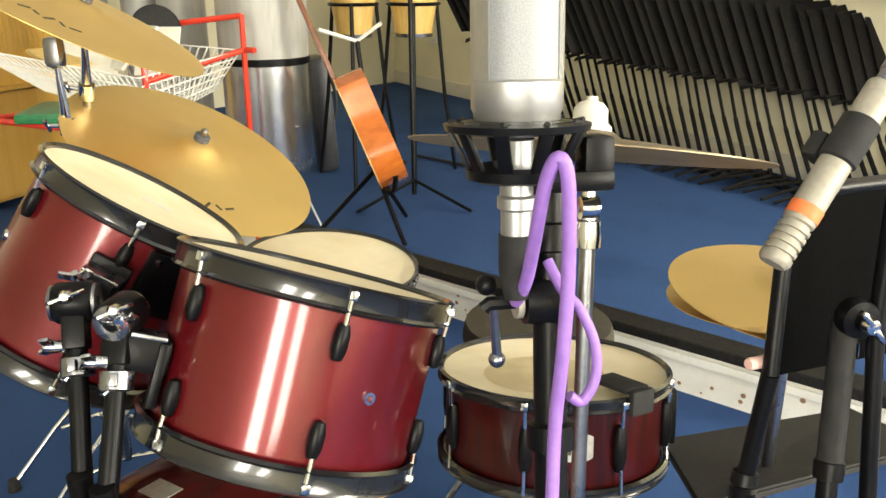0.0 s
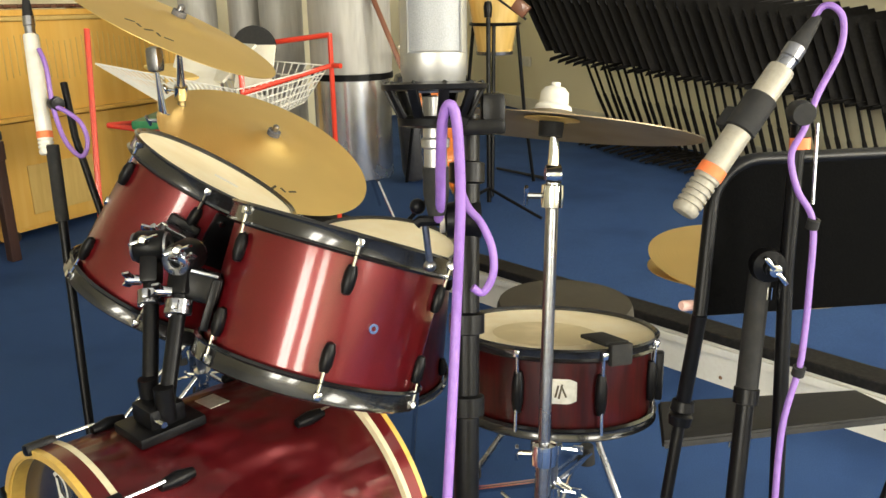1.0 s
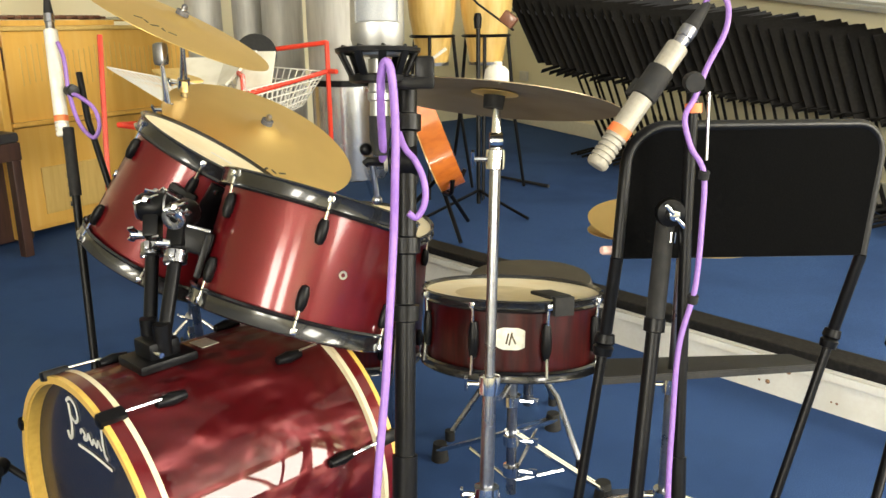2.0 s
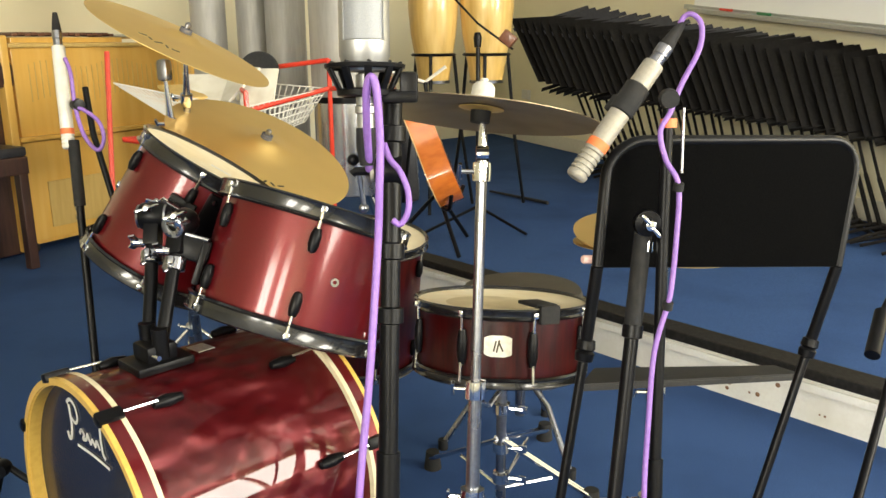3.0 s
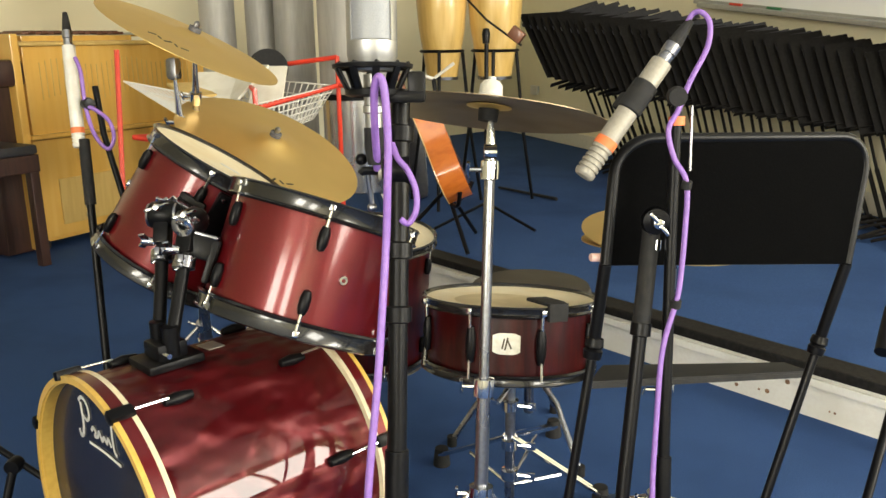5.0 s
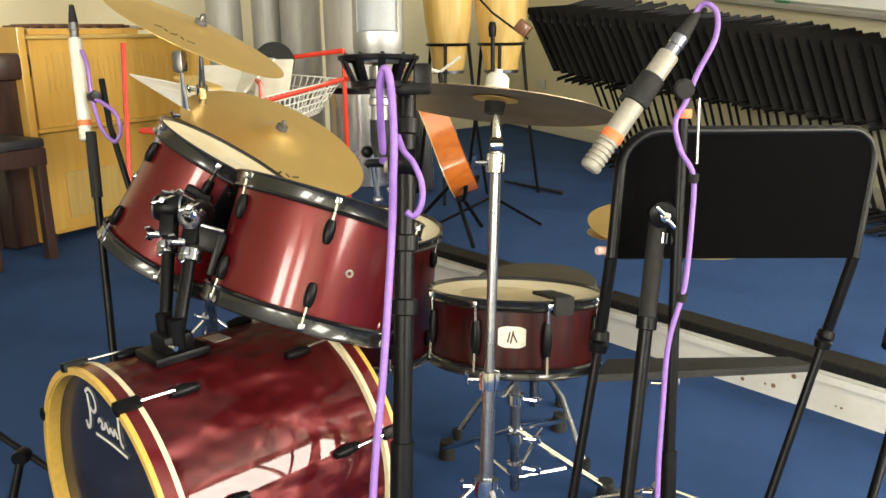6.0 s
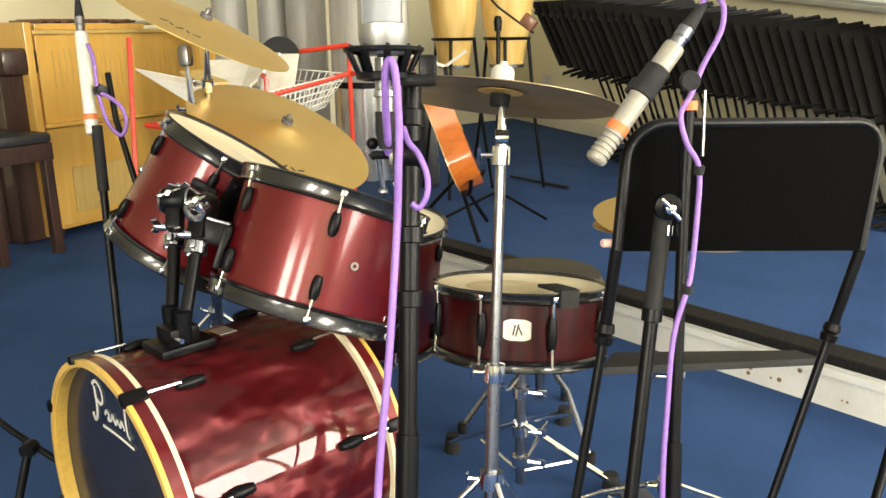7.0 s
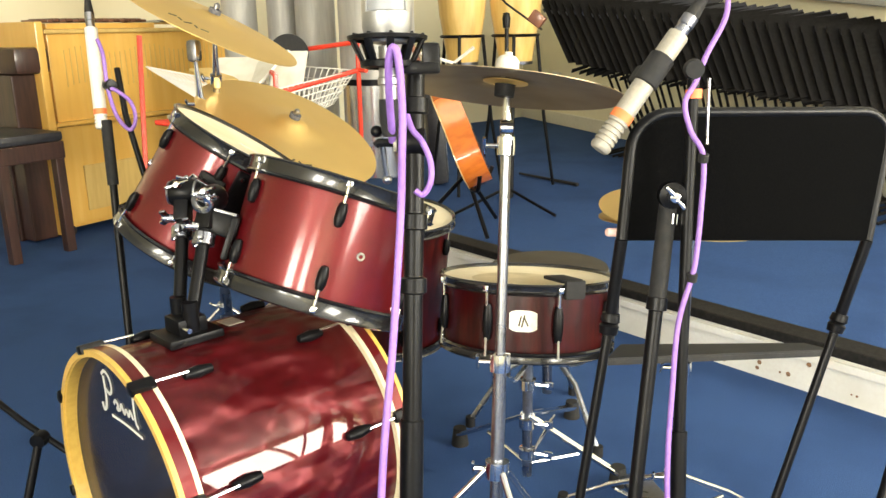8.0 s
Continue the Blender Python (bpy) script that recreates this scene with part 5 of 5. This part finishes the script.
def red_rack():
    """Red tubular trolley with white wire baskets and a green tray."""
    fl, fr_ = Vector((-1.70, 2.80, 0)), Vector((-1.19, 2.95, 0))
    bl, br = Vector((-1.50, 3.30, 0)), Vector((-0.985, 3.34, 0))
    s = thing("red_trolley", at(-1.35, 3.08, 0), "red tubular trolley with white wire baskets and a green tray", "trolley")
    def bar(name, pts, r=0.011):
        part(name, tube(B(), pts, r, 8), REDPAINT, s, world=True)
    bar("post", [(-1.642, 2.604, 0.300), (-1.731, 2.793, 1.101)])
    for p, h in ((fr_, 0.86), (bl, 1.0), (br, 1.06)):
        bar("post", [(p.x, p.y, 0.02), (p.x, p.y, h)])
    z = Vector((0, 0, 1))
    bar("rail", [bl + z * 0.995, br + z * 1.055])
    bar("rail", [fr_ + z * 0.855, br + z * 0.93])
    bar("rail", [fr_ + z * 0.855, fr_ + z * 0.93, bl + z * 0.995])
    bar("rail", [br + z * 0.93, br + z * 0.93 + Vector((0.05, -0.02, 0.0))])
    bar("shelf_rail", [fl + z * 0.74, fr_ + z * 0.66])
    bar("shelf_rail", [fl + z * 0.74, bl + z * 0.72])
    bar("shelf_rail", [Vector((-1.642, 2.604, 0.31)), fr_ + z * 0.31])
    bar("shelf_rail", [bl + z * 0.31, br + z * 0.31])
    part("green_tray", box(B(), (0.42, 0.3, 0.035), at(-1.42, 2.98, 0.745) @ rz(16), 0.01), GREEN, s, "green plastic tray", world=True)
    # sloping wire basket
    def wire(name, a, b, c, d, n, m):
        bm = B()
        for i in range(n + 1):
            t = i / n
            tube(bm, [a.lerp(b, t), d.lerp(c, t)], 0.0032, 5)
        for i in range(m + 1):
            t = i / m
            tube(bm, [a.lerp(d, t), b.lerp(c, t)], 0.0032, 5)
        tagged(part(name, bm, WHITEWIRE, s, "white coated wire basket", world=True), kind="stuff")
    a, b = Vector((-1.72, 2.80, 0.975)), Vector((-1.20, 2.92, 0.87))
    c, d = Vector((-0.99, 3.32, 0.93)), Vector((-1.50, 3.29, 0.97))
    dn = Vector((0.02, 0.06, -0.15))
    a2, b2, c2, d2 = a + dn + Vector((0.17, 0.04, 0)), b + dn, c + dn + Vector((-0.13, -0.08, 0)), d + dn
    wire("basket_front", a, b, b2, a2, 26, 4)
    wire("basket_side", b, c, c2, b2, 16, 5)
    wire("basket_bottom", a2, b2, c2, d2, 20, 5)
    wire("basket_back", d, c, c2, d2, 16, 3)
    for k, (x, y, zz, yaw, tl, mt, w) in enumerate(((-1.42, 3.02, 0.93, 20, 30, PAPER, 0.2), (-1.30, 3.06, 0.96, -30, 40, PAPER, 0.16), (-1.50, 2.96, 0.93, 60, 15, PINEPALE, 0.14), (-1.22, 3.12, 0.94, 10, 55, PAPER, 0.15))):
        pp = thing("music_book", at(x, y, zz) @ rz(yaw) @ Matrix.Rotation(radians(tl), 4, "X"), "loose music book lying in the wire basket", "book", "books in the basket")
        part("book_block", box(B(), (w, w * 1.3, 0.012), None, 0.002), mt, pp, smooth=False)
    bag = thing("drum_pad_disc", axes((-1.27, 3.22, 1.01), (0.5, -1, 0.3), (0, 0, 1)), "round black practice pad standing in the basket", "drum pad")
    part("disc", lathe(B(), [(0, -0.012), (0.085, -0.012), (0.09, 0), (0.085, 0.012), (0, 0.014)], 36), RUBBER, bag)


red_rack()


def piano():
    a = Vector((-2.86, 3.42, 0))
    e = Vector((0.22, 0.975, 0)).normalized()
    m = Matrix(((e.x, -e.y, 0, a.x), (e.y, e.x, 0, a.y), (0, 0, 1, 0), (0, 0, 0, 1)))
    # local x runs along the front, y into the case
    p = thing("upright_piano", m, "pine upright piano with fluted panel and brown lid", "piano")
    W, D = 1.45, 0.5
    part("case", box(B(), (W, D, 1.10), at(W / 2, D / 2 + 0.03, 0.59), 0.006), PINE, p, smooth=False)
    part("end_panel", box(B(), (0.045, D + 0.07, 1.16), at(-0.024, D / 2 + 0.01, 0.60), 0.006), PINE, p, smooth=False)
    part("upper_panel", box(B(), (W - 0.06, 0.025, 0.47), at(W / 2, 0.016, 0.88), 0.005), PINE, p, smooth=False)
    part("lower_panel", box(B(), (W - 0.04, 0.03, 0.55), at(W / 2, 0.012, 0.34), 0.005), PINE, p, smooth=False)
    part("ledge", box(B(), (W, 0.07, 0.022), at(W / 2, -0.004, 0.635), 0.006), PINE, p, smooth=False)
    part("top_moulding", box(B(), (W, 0.06, 0.022), at(W / 2, 0.002, 1.128), 0.006), PINEPALE, p, smooth=False)
    for i in range(34):
        part("flute", box(B(), (0.004, 0.004, 0.2), at(0.12 + i * 0.036, 0.0015, 0.93 + 0.02 * math.sin(i * 0.5)), 0.001), PINEPALE, p, smooth=False)
    part("access_panel", box(B(), (0.4, 0.012, 0.26), at(0.34, -0.008, 0.26), 0.004), PINEPALE, p, "pale plywood access panel", smooth=False)
    for i in range(4):
        part("catch", box(B(), (0.035, 0.012, 0.03), at(0.30, -0.018, 0.16 + i * 0.055), 0.004), CHROME, p)
    part("castor", lathe(B(), [(0, -0.02), (0.03, -0.02), (0.033, 0), (0.03, 0.02), (0, 0.02)], 18, at(0.02, 0.02, 0.033) @ Matrix.Rotation(radians(90), 4, "X")), RUBBER, p)
    part("castor", lathe(B(), [(0, -0.02), (0.03, -0.02), (0.033, 0), (0.03, 0.02), (0, 0.02)], 18, at(W - 0.05, 0.02, 0.033) @ Matrix.Rotation(radians(90), 4, "X")), RUBBER, p)
    # wooden bars laid along the top like a xylophone
    x = thing("xylophone", m @ at(0.05, 0.12, 1.14), "small xylophone with dark rosewood bars on the piano", "xylophone")
    part("frame", box(B(), (0.72, 0.26, 0.03), at(0.37, 0.05, 0.016), 0.004), PINE, x, smooth=False)
    for i in range(17):
        part("bar", box(B(), (0.036, 0.24 - i * 0.006, 0.016), at(0.04 + i * 0.041, 0.04, 0.044 + 0.006 * (i % 2)), 0.004), BARWOOD, x, smooth=False)
    pp = thing("music_sheets", m @ at(-0.05, 0.42, 1.165), "stack of curled white music sheets on the piano", "paper")
    part("sheets", box(B(), (0.5, 0.22, 0.02), at(0.1, 0, 0.0) @ rz(8), 0.004), PAPER, pp, smooth=False)
    # metal fittings along the lid
    sh = thing("cymbal_stand_parts", m @ at(1.0, 0.25, 1.155), "folded chrome stand parts lying on the piano", "hardware")
    part("rod", tube(B(), [(-0.3, 0, 0.02), (0.35, 0.05, 0.02)], 0.012, 10), CHROME, sh)
    part("rod", tube(B(), [(-0.2, 0.06, 0.02), (0.3, -0.03, 0.035)], 0.010, 10), DULLCHROME, sh)


piano()


def stool():
    m = at(-2.70, 3.05, 0) @ rz(-14)
    s = thing("piano_stool", m, "dark wooden piano stool with black padded seat", "stool")
    part("seat_frame", box(B(), (0.5, 0.36, 0.09), at(-0.20, 0, 0.54), 0.006), DARKWOOD, s, smooth=False)
    part("cushion", box(B(), (0.5, 0.36, 0.05), at(-0.20, 0, 0.61), 0.016), LEATHER, s)
    for x in (0.02, -0.42):
        for y in (0.15, -0.15):
            part("leg", box(B(), (0.05, 0.05, 0.5), at(x, y, 0.25), 0.006), DARKWOOD, s, smooth=False)
    k = thing("keyboard_block", at(-3.05, 3.26, 0) @ rz(-14), "dark brown wooden cabinet with a rounded cheek", "cabinet")
    part("cheek", box(B(), (0.34, 0.20, 0.14), at(0, 0.12, 0.98), 0.03), DARKWOOD, k)
    part("body", box(B(), (0.3, 0.2, 0.9), at(-0.04, 0.12, 0.46), 0.008), DARKWOOD, k, smooth=False)


stool()

# sticks lying on the stage
for p0, p1 in (((-0.63, 5.0, STAGE_Z + 0.012), (-0.20, 4.70, STAGE_Z + 0.012)),):
    st = thing("floor_rod", at(*p0), "thin dark rod lying on the stage carpet", "rod")
    part("rod", tube(B(), [p0, p1], [0.008, 0.011], 8), RUBBER, st, world=True)
